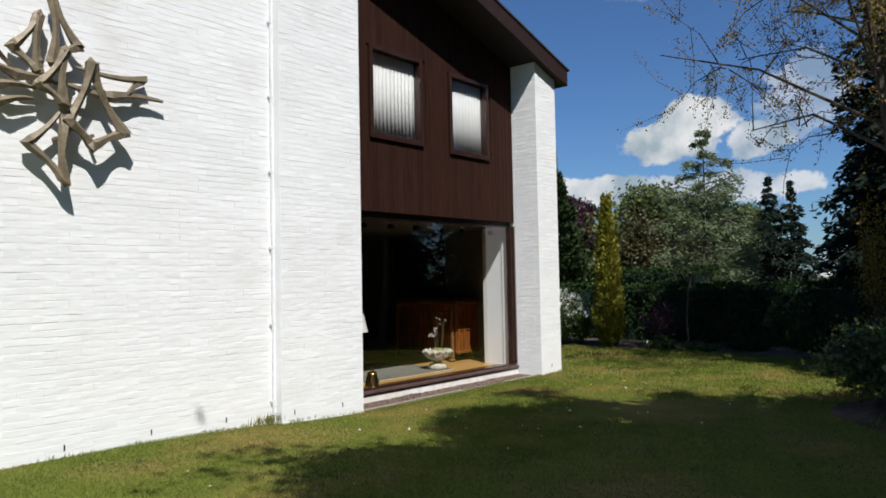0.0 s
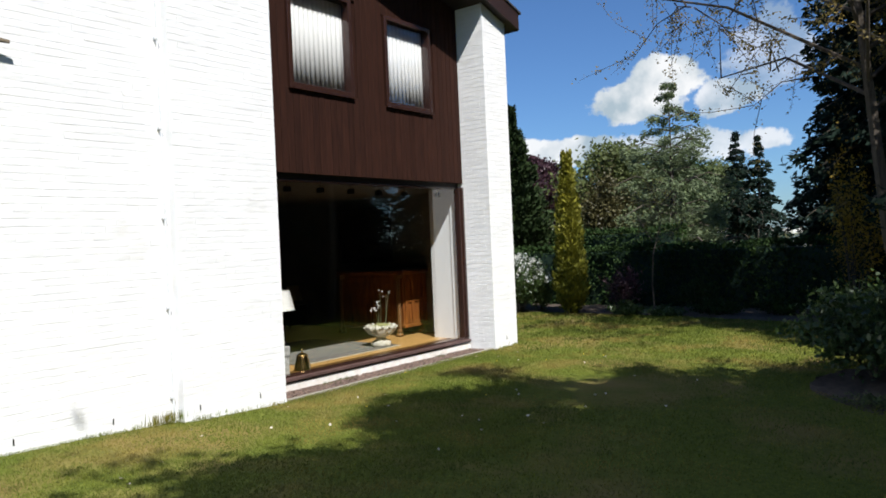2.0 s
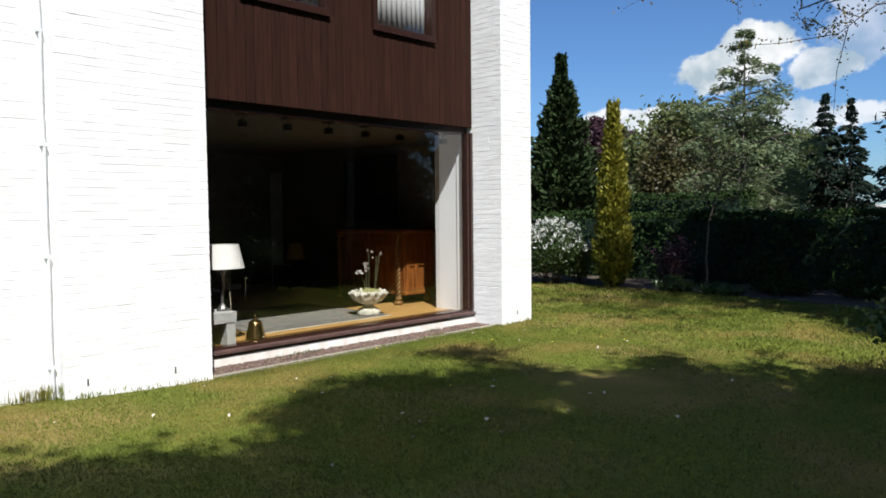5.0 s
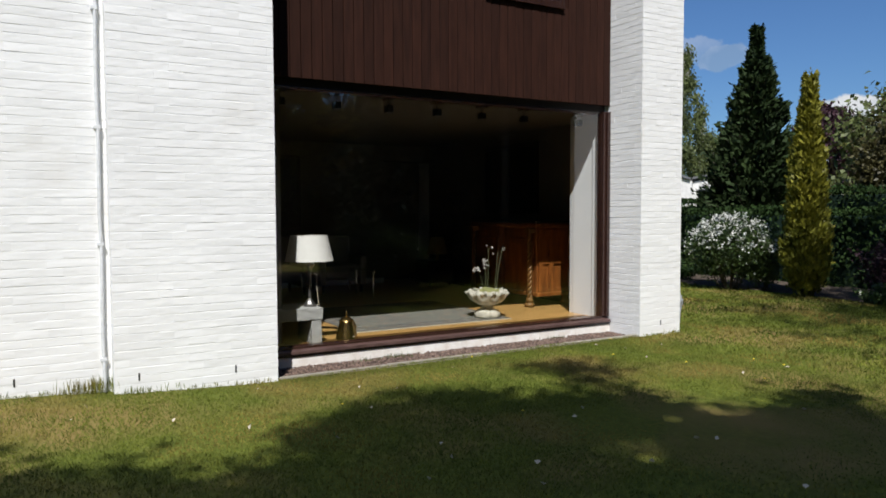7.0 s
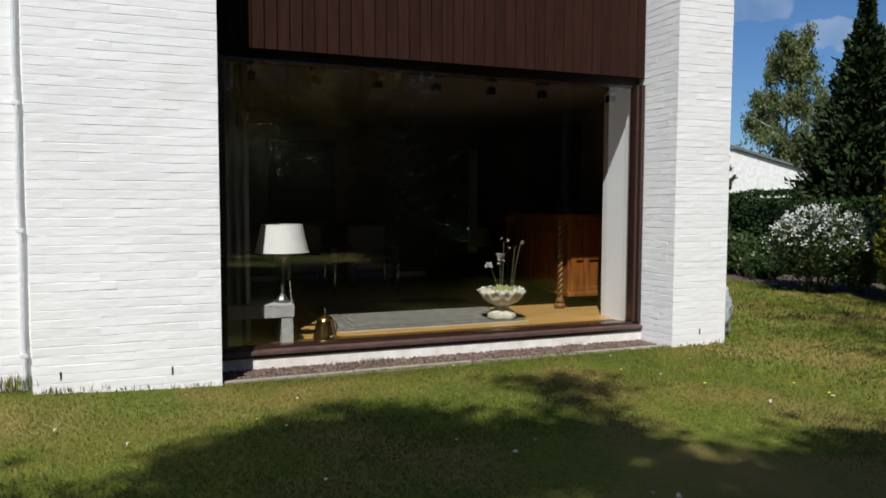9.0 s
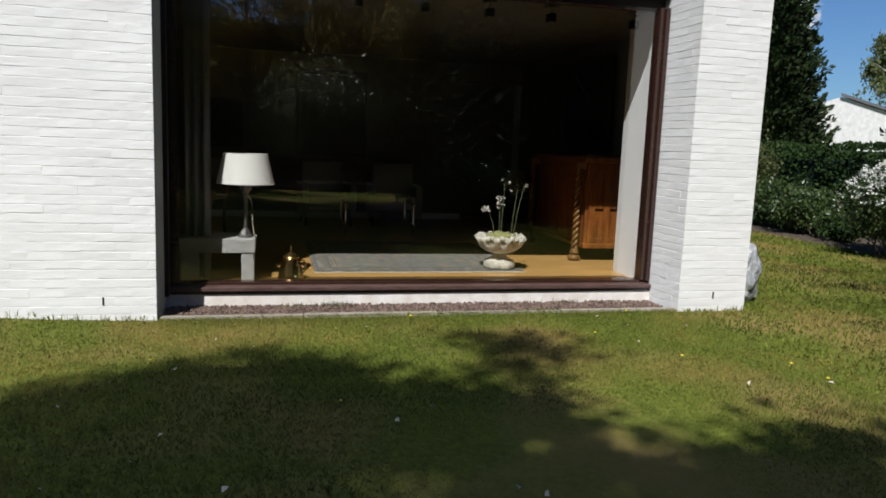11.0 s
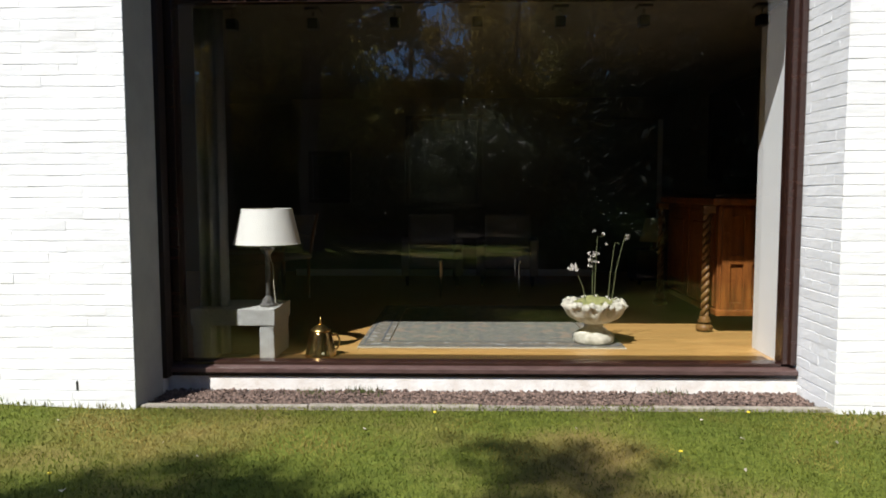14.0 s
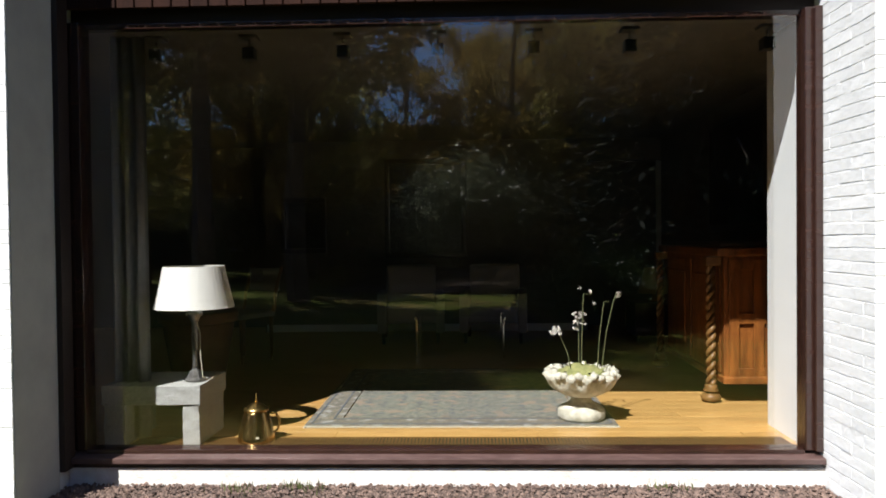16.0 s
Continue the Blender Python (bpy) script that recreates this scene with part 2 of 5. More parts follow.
M = {
    "paint": mat("white_wall_paint", (0.80, 0.80, 0.79), (0.74, 0.74, 0.73), 3.0, 0.75, bump=0.3, bump_scale=26.0, stretch=(1, 0.35, 1), spec=0.3,
                 stain=(0.66, 0.64, 0.60), stain_scale=0.9, stain_lo=0.60, vary=0.025, place=True),
    "plinth": mat("plinth_paint", (0.80, 0.78, 0.74), (0.66, 0.60, 0.54), 9.0, 0.8, bump=0.4, bump_scale=60.0, spec=0.3),
    "cladding": mat("brown_stained_boards", (0.032, 0.0115, 0.0068), (0.018, 0.0065, 0.004), 5.0, 0.75, bump=0.3, bump_scale=50.0, stretch=(6, 6, 0.5), vary=0.16, spec=0.12),
    "frame": mat("brown_window_frame", (0.038, 0.016, 0.011), (0.022, 0.0095, 0.007), 7.0, 0.24, bump=0.1, bump_scale=40.0, stretch=(4, 1, 4), spec=0.7),
    # Lighter than the frame's brown: the sill's sheen is put into its colour.
    "sill": mat("sheen_brown_sill", (0.115, 0.070, 0.062), (0.060, 0.034, 0.030), 9.0, 0.30, bump=0.1, bump_scale=40.0, stretch=(4, 1, 4), spec=0.6),
    "soffit": mat("dark_soffit_boards", (0.020, 0.009, 0.006), (0.012, 0.005, 0.004), 6.0, 0.6, bump=0.2),
    "fascia": mat("dark_fascia", (0.030, 0.013, 0.009), (0.018, 0.008, 0.005), 6.0, 0.5, bump=0.2),
    "roof": mat("dark_roof_slate", (0.05, 0.045, 0.042), None, 6.0, 0.7, bump=0.4),
    "glass": glass_mat("window_glass", (0.93, 0.95, 0.94)),
    # Plaster and ceiling tones are darkened to hold the room's dimness.
    "plaster": mat("dim_room_plaster", (0.135, 0.125, 0.098), (0.11, 0.10, 0.08), 5.0, 0.85, bump=0.08, spec=0.2),
    "ceiling": mat("dim_room_ceiling_paint", (0.125, 0.117, 0.092), (0.105, 0.098, 0.078), 5.0, 0.9, bump=0.06, spec=0.15),
    "reveal": mat("reveal_white_paint", (0.78, 0.80, 0.82), (0.74, 0.76, 0.78), 5.0, 0.6, bump=0.08),
    "oak": mat("oak_floor", (0.50, 0.30, 0.105), (0.38, 0.21, 0.065), 5.0, 0.32, bump=0.08, bump_scale=70.0, stretch=(5, 0.6, 5), vary=0.10, place=True),
    "cabinet": mat("orange_brown_walnut", (0.27, 0.092, 0.018), (0.10, 0.032, 0.007), 4.0, 0.42, bump=0.1, stretch=(4, 4, 0.7), vary=0.05),
    "gilt": mat("polished_turned_wood", (0.22, 0.115, 0.036), (0.10, 0.048, 0.015), 8.0, 0.4, spec=0.3),
    "shade": mat("cream_lampshade_fabric", (0.84, 0.83, 0.80), (0.79, 0.78, 0.75), 90.0, 0.8, bump=0.1, bump_scale=300.0, trans=0.25),
    "shade_old": mat("ochre_lampshade", (0.55, 0.42, 0.16), (0.45, 0.34, 0.12), 30.0, 0.8),
    "pewter": mat("grey_pewter", (0.30, 0.29, 0.28), (0.13, 0.125, 0.12), 30.0, 0.4, metal=0.85, bump=0.1),
    "granite": mat("hewn_grey_granite", (0.52, 0.52, 0.50), (0.25, 0.25, 0.24), 120.0, 0.8, bump=0.9, bump_scale=110.0),
    "brass": mat("aged_brass", (0.72, 0.50, 0.20), (0.48, 0.31, 0.11), 12.0, 0.27, metal=1.0, bump=0.05),
    "copper": mat("worn_copper", (0.58, 0.38, 0.17), (0.28, 0.17, 0.07), 9.0, 0.2, metal=1.0, bump=0.05),
    "stone": mat("weathered_urn_stone", (0.66, 0.63, 0.54), (0.36, 0.34, 0.28), 22.0, 0.85, bump=0.6, bump_scale=70.0, stain=(0.30, 0.29, 0.23), stain_scale=9.0, stain_lo=0.55),
    "moss": mat("yellow_green_moss", (0.34, 0.33, 0.13), (0.13, 0.15, 0.05), 30.0, 0.9, bump=0.8),
    "petal": mat("dry_white_orchid", (0.75, 0.72, 0.68), (0.5, 0.45, 0.42), 60.0, 0.7, trans=0.3),
    "stem": mat("dark_orchid_stem", (0.10, 0.11, 0.05), None, 40.0, 0.6),
    "rug": mat("rug_ground", (0.21, 0.205, 0.17), (0.085, 0.09, 0.085), 34.0, 0.95, bump=0.5, bump_scale=220.0, stain=(0.26, 0.19, 0.14), stain_scale=9.0, stain_lo=0.52),
    "rug_border": mat("rug_border", (0.20, 0.165, 0.12), (0.09, 0.09, 0.085), 40.0, 0.95, bump=0.5, bump_scale=220.0, stain=(0.30, 0.30, 0.28), stain_scale=14.0, stain_lo=0.52),
    "rug_line": mat("rug_line", (0.10, 0.11, 0.13), None, 60.0, 0.95, bump=0.4, bump_scale=220.0),
    "fringe": mat("rug_fringe", (0.62, 0.57, 0.44), None, 50.0, 0.9, bump=0.4),
    "black": mat("matt_black_metal", (0.018, 0.018, 0.018), None, 20.0, 0.45),
    "dark_wood": mat("dark_wood", (0.035, 0.020, 0.012), None, 9.0, 0.4, bump=0.1),
    "canvas": mat("dark_canvas_and_backing", (0.030, 0.026, 0.020), (0.012, 0.011, 0.010), 5.0, 0.5, bump=0.3),
    "upholstery": mat("grey_beige_upholstery", (0.30, 0.29, 0.25), (0.22, 0.21, 0.18), 60.0, 0.9, bump=0.3, bump_scale=200.0),
    "chrome": mat("chrome", (0.75, 0.75, 0.74), None, 20.0, 0.12, metal=1.0),
    "terracotta": mat("brown_clay_pot", (0.20, 0.105, 0.040), (0.12, 0.06, 0.025), 9.0, 0.6, bump=0.2),
    "curtain": mat("white_net_curtain", (0.80, 0.80, 0.80), (0.70, 0.70, 0.71), 40.0, 0.85, bump=0.1, stretch=(1, 1, 0.1), trans=0.3),
    "voile": mat("grey_curtain", (0.34, 0.34, 0.33), None, 40.0, 0.9, trans=0.2),
    "gravel": mat("brown_gravel", (0.20, 0.135, 0.105), (0.08, 0.055, 0.045), 30.0, 0.9, bump=0.5, vary=0.45),
    "bed": mat("gravel_bed_soil", (0.09, 0.065, 0.05), (0.045, 0.032, 0.026), 40.0, 0.95, bump=0.8),
    "concrete": mat("grey_concrete_edging", (0.31, 0.28, 0.23), (0.19, 0.17, 0.13), 14.0, 0.9, bump=0.5, vary=0.12),
    "bronze": mat("cast_bronze_patina", (0.235, 0.185, 0.118), (0.125, 0.098, 0.062), 9.0, 0.55, metal=0.15, bump=0.5, bump_scale=35.0),
    # White pier's side: its shade is put into this grey.
    "pier_shade": mat("pier_side_shade_grey", (0.40, 0.40, 0.385), (0.33, 0.33, 0.32), 4.0, 0.85, bump=0.15, bump_scale=30.0),
    "zinc": mat("white_painted_rod", (0.70, 0.71, 0.72), (0.55, 0.56, 0.57), 20.0, 0.5),
    "soil": mat("flower_bed_soil", (0.085, 0.062, 0.044), (0.045, 0.032, 0.022), 14.0, 0.95, bump=0.9),
    "bark": mat("grey_brown_bark", (0.10, 0.080, 0.060), (0.045, 0.035, 0.026), 16.0, 0.9, bump=0.8, stretch=(2, 2, 0.5)),
    "birch_bark": mat("birch_bark", (0.60, 0.58, 0.54), (0.22, 0.20, 0.18), 9.0, 0.8, bump=0.4, stretch=(1, 1, 3)),
    "house_white": mat("white_render", (0.80, 0.79, 0.77), None, 4.0, 0.8, bump=0.1),
    "house_dark": mat("grey_roof_sheet", (0.14, 0.14, 0.15), None, 6.0, 0.6),
    "house_glass": mat("dark_house_window", (0.03, 0.035, 0.04), None, 4.0, 0.15),
    "plastic": mat("clear_grey_plastic_sheet", (0.55, 0.57, 0.60), (0.36, 0.38, 0.40), 14.0, 0.22, bump=0.4, bump_scale=18.0, trans=0.25),
    "flower_white": mat("white_blossom", (0.80, 0.80, 0.76), None, 30.0, 0.7, trans=0.2),
    "flower_yellow": mat("yellow_petals", (0.80, 0.62, 0.04), None, 30.0, 0.7),
    "flower_pink": mat("pink_petals", (0.55, 0.10, 0.18), None, 30.0, 0.7),
    "fallen": mat("fallen_pale_petal", (0.62, 0.55, 0.45), None, 30.0, 0.8),
}


def leaf_mat(name, base, dark, vary=0.35, rough=0.55, trans=0.3, spec=0.35):
    M[name] = mat(name, base, dark, 1.4, rough, vary=vary, trans=trans, spec=spec)


leaf_mat("leaf_thuja", (0.036, 0.058, 0.018), (0.016, 0.029, 0.010), rough=0.7, trans=0.1, spec=0.15)
leaf_mat("leaf_yellow", (0.27, 0.25, 0.028), (0.13, 0.14, 0.020))
leaf_mat("leaf_larch", (0.19, 0.235, 0.12), (0.095, 0.125, 0.065), spec=0.2)
leaf_mat("leaf_spruce", (0.016, 0.030, 0.020), (0.009, 0.018, 0.012), rough=0.75, trans=0.1, spec=0.12)
leaf_mat("leaf_birch", (0.13, 0.155, 0.050), (0.075, 0.095, 0.032))
leaf_mat("leaf_hedge", (0.030, 0.058, 0.014), (0.014, 0.028, 0.008), rough=0.75, trans=0.06, spec=0.12)
leaf_mat("leaf_beech", (0.075, 0.034, 0.045), (0.045, 0.020, 0.026))
leaf_mat("leaf_spring", (0.36, 0.335, 0.10), (0.24, 0.225, 0.07), trans=0.65)
leaf_mat("leaf_bush", (0.085, 0.075, 0.024), (0.045, 0.042, 0.014), trans=0.2)
leaf_mat("leaf_canopy", (0.11, 0.125, 0.034), (0.06, 0.075, 0.022), trans=0.22)
leaf_mat("leaf_bronze", (0.33, 0.24, 0.06), (0.20, 0.15, 0.045), trans=0.65)
leaf_mat("leaf_shrub", (0.075, 0.115, 0.030), (0.035, 0.060, 0.018), rough=0.38, spec=0.5)
leaf_mat("leaf_glossy", (0.040, 0.075, 0.022), (0.022, 0.042, 0.014), rough=0.16, spec=0.9, trans=0.1)
# Paler copy of the evergreen leaf, lightened to stand in for sun glints.
leaf_mat("leaf_glint", (0.22, 0.24, 0.15), (0.10, 0.12, 0.07), rough=0.38, spec=1.0, trans=0.45)
leaf_mat("leaf_gold", (0.42, 0.27, 0.030), (0.26, 0.17, 0.025))
M["grass_blade"] = mat("grass_blade", (0.165, 0.188, 0.030), (0.088, 0.118, 0.019), 1.6, 0.6, vary=0.4, trans=0.2, spec=0.12, stain=(0.27, 0.20, 0.058), stain_scale=1.1, stain_lo=0.50, place=True)


def lawn_mat():
    """Mown grass: green and straw-coloured patches at two scales."""
    m = mat("lawn", (0.140, 0.160, 0.029), (0.078, 0.102, 0.019), 26.0, 0.9, bump=0.9, bump_scale=90.0, spec=0.05, stain=(0.22, 0.165, 0.060), stain_scale=0.75, stain_lo=0.47)
    return m


M["lawn"] = lawn_mat()


# ---- mesh helpers ----
def finish(name, bm, material, parent=None, label="", smooth=False):
    me = bpy.data.meshes.new(name)
    bm.to_mesh(me)
    bm.free()
    me.materials.append(material)
    if smooth:
        for p in me.polygons:
            p.use_smooth = True
    ob = new(name, me)
    if parent is not None:
        ob.parent = parent
    if label:
        ob["label"] = label
    return ob


def part(name, bm, material, parent, label="", smooth=False):
    return finish(name, bm, material, parent, label, smooth)


def thing(name, at, label, category, group="", rz=0.0):
    e = new(name)
    e.empty_display_size = 0.1
    e.matrix_world = pose(*at, 0, 0, rz)
    return tagged(e, label, category, group)


def structure(name, bm, material, label="", smooth=False):
    return tagged(finish(name, bm, material, None, "", smooth), label, "", "", "structure")


def add_box(bm, x0, x1, y0, y1, z0, z1, bevel=0.0, seg=2):
    r = bmesh.ops.create_cube(bm, size=1.0)
    bmesh.ops.scale(bm, vec=(x1 - x0, y1 - y0, z1 - z0), verts=r["verts"])
    bmesh.ops.translate(bm, vec=((x0 + x1) / 2, (y0 + y1) / 2, (z0 + z1) / 2), verts=r["verts"])
    if bevel:
        es = {e for v in r["verts"] for e in v.link_edges}
        bmesh.ops.bevel(bm, geom=list(es), offset=bevel, segments=seg, affect="EDGES", profile=0.6)
    return bm


def box(x0, x1, y0, y1, z0, z1, bevel=0.0, seg=2):
    return add_box(bmesh.new(), x0, x1, y0, y1, z0, z1, bevel, seg)


def add_tube(bm, pts, radii, sides=10, closed=True):
    """A round bar through the points, with its radius at each."""
    pts = [Vector(p) for p in pts]
    rings = []
    for i, p in enumerate(pts):
        d = (pts[min(i + 1, len(pts) - 1)] - pts[max(i - 1, 0)]).normalized()
        a = d.orthogonal().normalized() if i == 0 else (rings[-1][1] - d * rings[-1][1].dot(d)).normalized()
        b = d.cross(a)
        r = radii[i] if isinstance(radii, (list, tuple)) else radii
        rings.append(([bm.verts.new(p + (a * math.cos(2 * math.pi * k / sides) + b * math.sin(2 * math.pi * k / sides)) * r) for k in range(sides)], a))
    for (r0, _), (r1, _) in zip(rings, rings[1:]):
        for k in range(sides):
            bm.faces.new((r0[k], r0[(k + 1) % sides], r1[(k + 1) % sides], r1[k]))
    if closed:
        bm.faces.new(list(reversed(rings[0][0])))
        bm.faces.new(rings[-1][0])
    return bm


def tube(pts, radii, sides=10):
    return add_tube(bmesh.new(), pts, radii, sides)


def lathe(profile, sides=32, bm=None, wave=None):
    """A turned body from (radius, height) pairs; wave(angle, index) may push each ring's points outwards."""
    bm = bm or bmesh.new()
    rings = []
    for i, (r, z) in enumerate(profile):
        rr = []
        for k in range(sides):
            a = 2 * math.pi * k / sides
            f = 1 + (wave(a, i) if wave else 0)
            rr.append(bm.verts.new((r * f * math.cos(a), r * f * math.sin(a), z)))
        rings.append(rr)
    for r0, r1 in zip(rings, rings[1:]):
        for k in range(sides):
            bm.faces.new((r0[k], r0[(k + 1) % sides], r1[(k + 1) % sides], r1[k]))
    bm.faces.new(list(reversed(rings[0])))
    bm.faces.new(rings[-1])
    return bm


def raw(name, verts, faces, material, parent=None, label="", smooth=False):
    me = bpy.data.meshes.new(name)
    me.from_pydata(verts, [], faces)
    me.materials.append(material)
    if smooth:
        me.polygons.foreach_set("use_smooth", [True] * len(me.polygons))
    ob = new(name, me)
    if parent is not None:
        ob.parent = parent
    if label:
        ob["label"] = label
    return ob


def quads_mesh(name, v, material, parent=None, label=""):
    """A mesh of separate four-sided leaves, v of shape (n, 4, 3)."""
    n = len(v)
    me = bpy.data.meshes.new(name)
    me.vertices.add(n * 4)
    me.vertices.foreach_set("co", np.asarray(v, dtype=np.float32).ravel())
    me.loops.add(n * 4)
    me.loops.foreach_set("vertex_index", np.arange(n * 4, dtype=np.int32))
    me.polygons.add(n)
    me.polygons.foreach_set("loop_start", np.arange(0, n * 4, 4, dtype=np.int32))
    me.update(calc_edges=True)
    me.validate()
    me.materials.append(material)
    ob = new(name, me)
    if parent is not None:
        ob.parent = parent
    if label:
        ob["label"] = label
    return ob


def leaves(rng, centres, length, width, along=None, along_w=0.0, fold=0.25):
    """Pointed leaves at the centres, turned at random, or more or less along given directions."""
    n = len(centres)
    d = rng.normal(size=(n, 3))
    if along is not None:
        d = d * (1 - along_w) * 0.6 + along * along_w * 1.5
    d /= np.linalg.norm(d, axis=1)[:, None] + 1e-9
    s = np.cross(d, rng.normal(size=(n, 3)))
    s /= np.linalg.norm(s, axis=1)[:, None] + 1e-9
    u = np.cross(d, s)
    L = (length * rng.uniform(0.6, 1.3, n))[:, None]
    W = (width * rng.uniform(0.6, 1.3, n))[:, None]
    v = np.stack([centres - d * L * 0.5, centres + s * W * 0.5 + u * W * fold, centres + d * L * 0.5, centres - s * W * 0.5 + u * W * fold], axis=1)
    return v


# ---- the house ----
GROUND = 0.02
XW, XP, XC = -6.43, -6.315, -6.80          # long wall, piers, boarded front
Y0, YP, YL, YR, YE = -4.0, 4.95, 6.17, 10.185, 10.80
SLOPE, EAVE_Y, EAVE_Z, VERGE_X = 0.311, 11.02, 4.98, -6.18
RIDGE_Y = 3.0


def soffit_z(y):
    return EAVE_Z + SLOPE * (EAVE_Y - max(y, 2 * RIDGE_Y - y))


def prism_y(x0, x1, ys, z0):
    """An upright wall between x0 and x1 through the given ys, from z0 up to the underside of the roof."""
    bm = bmesh.new()
    lo = [[bm.verts.new((x, y, z0)) for y in ys] for x in (x0, x1)]
    hi = [[bm.verts.new((x, y, soffit_z(y))) for y in ys] for x in (x0, x1)]
    for i in range(len(ys) - 1):
        bm.faces.new((lo[1][i], lo[1][i + 1], hi[1][i + 1], hi[1][i]))
        bm.faces.new((lo[0][i + 1], lo[0][i], hi[0][i], hi[0][i + 1]))
        bm.faces.new((hi[0][i], hi[1][i], hi[1][i + 1], hi[0][i + 1]))
        bm.faces.new((lo[0][i], lo[0][i + 1], lo[1][i + 1], lo[1][i]))
    bm.faces.new((lo[0][0], lo[1][0], hi[1][0], hi[0][0]))
    bm.faces.new((lo[1][-1], lo[0][-1], hi[0][-1], hi[1][-1]))
    return bm


JOINT = 0.0015
wall_long = structure("wall_long", prism_y(XW - 0.35, XW - JOINT, (Y0, RIDGE_Y, YP), -0.3), M["paint"], "white painted brick wall of the house")
wall_pier = structure("wall_pier", prism_y(-7.0, XP - JOINT, (YP, YL - JOINT), -0.3), M["paint"], "white painted brick pier beside the picture window")
wall_column = structure("wall_column", prism_y(-7.48, XP - JOINT, (YR + JOINT, YE), -0.3), M["paint"], "white painted brick corner pier of the house")
structure("wall_back", box(-13.0, -12.8, Y0, YE, -0.3, 4.9), M["paint"], "rear wall of the house")
structure("wall_south", box(-12.8, XW - 0.35, Y0, Y0 + 0.3, -0.3, 4.5), M["paint"], "end wall of the house")
structure("wall_side", box(-12.8, -7.48, YE - 0.02, YE + 0.28, -0.3, 4.98), M["paint"], "white side wall of the house")

# Added dark strip that imitates the pier's shadow in the corner.
structure("trim_corner", box(-6.799, -6.70, YL + 0.001, YL + 0.032, 0.10, soffit_z(YL) - 0.03, 0.003), M["soffit"], "dark strip for the shade beside the pier")
# Thin added sheet that paints the pier's shaded side grey.
structure("trim_pier_reveal", box(-6.699, XP - 0.012, YL - 0.0015, YL + 0.0025, -0.2, soffit_z(YL)), M["pier_shade"], "side of the pier, coloured grey for its shade")
# roof: two slopes with a thick verge
def roof_half(y_low, y_top, x0, x1, thick, lift=0.0):
    bm = bmesh.new()
    vs = []
    for x in (x0, x1):
        for y in (y_low, y_top):
            for dz in (lift, thick):
                vs.append(bm.verts.new((x, y, soffit_z(y) + dz)))
    a = vs
    for f in ((0, 1, 3, 2), (4, 6, 7, 5), (0, 4, 5, 1), (2, 3, 7, 6), (1, 5, 7, 3), (0, 2, 6, 4)):
        bm.faces.new([a[i] for i in f])
    bmesh.ops.recalc_face_normals(bm, faces=bm.faces)
    return bm


structure("roof_east", roof_half(EAVE_Y, RIDGE_Y, -13.4, VERGE_X - 0.03, 0.24, 0.004), M["soffit"], "dark boarded roof overhang")
structure("roof_west", roof_half(2 * RIDGE_Y - EAVE_Y, RIDGE_Y, -13.4, VERGE_X - 0.03, 0.24, 0.004), M["soffit"], "dark boarded roof overhang")
structure("trim_verge", roof_half(EAVE_Y, RIDGE_Y, VERGE_X - 0.027, VERGE_X, 0.26, -0.01), M["fascia"], "dark brown verge board")
structure("trim_verge_far", roof_half(2 * RIDGE_Y - EAVE_Y, RIDGE_Y, VERGE_X - 0.027, VERGE_X, 0.26, -0.01), M["fascia"], "dark brown verge board")
structure("trim_eave", box(-13.4, VERGE_X - 0.03, EAVE_Y, EAVE_Y + 0.03, EAVE_Z - 0.01, EAVE_Z + 0.25), M["fascia"], "dark brown eave board")
structure("roof_covering", roof_half(EAVE_Y + 0.05, RIDGE_Y, -13.4, VERGE_X + 0.02, 0.29, 0.262), M["roof"], "dark roof covering")

# boarded front between the piers, with two upper window openings
UPPER = ((6.87, 7.82, 3.65, 4.80), (8.56, 9.43, 3.62, 4.745))
CLAD_Z0 = 2.565
clad = bmesh.new()
for y0, y1, za, zb in ((YL, 6.81, 0, 9), (6.81, 7.88, 0, 3.59), (7.88, 8.50, 0, 9), (8.50, 9.49, 0, 3.56), (9.49, YR, 0, 9)):
    add_box(clad, XC - 0.09, XC - 0.02, y0, y1, CLAD_Z0 + 0.02, min(zb, soffit_z(y1)))
add_box(clad, XC - 0.09, XC - 0.02, 6.81, 7.88, 4.86, soffit_z(7.88))
add_box(clad, XC - 0.09, XC - 0.02, 8.50, 9.49, 4.805, soffit_z(9.49))
front_wall = structure("wall_boarded", clad, M["cladding"], "dark brown stained vertical board cladding")
for i in range(40):
    y0 = YL + i * (YR - YL) / 40
    y1 = y0 + (YR - YL) / 40 - 0.006
    spans = [(CLAD_Z0, soffit_z(y1))]
    for a, b, c, d in UPPER:
        if y1 > a - 0.06 and y0 < b + 0.06:
            spans = [(CLAD_Z0, c - 0.06), (d + 0.06, soffit_z(y1))]
    for z0, z1 in spans:
        if z1 - z0 > 0.02:
            part("board", box(XC - 0.019, XC + 0.001 * (i % 3), y0, y1, z0, z1, 0.004, 1), M["cladding"], front_wall)
part("drip_board", box(XC - 0.15, XC - 0.092, YL, YR, 2.502, CLAD_Z0 + 0.03, 0.004), M["soffit"], front_wall)


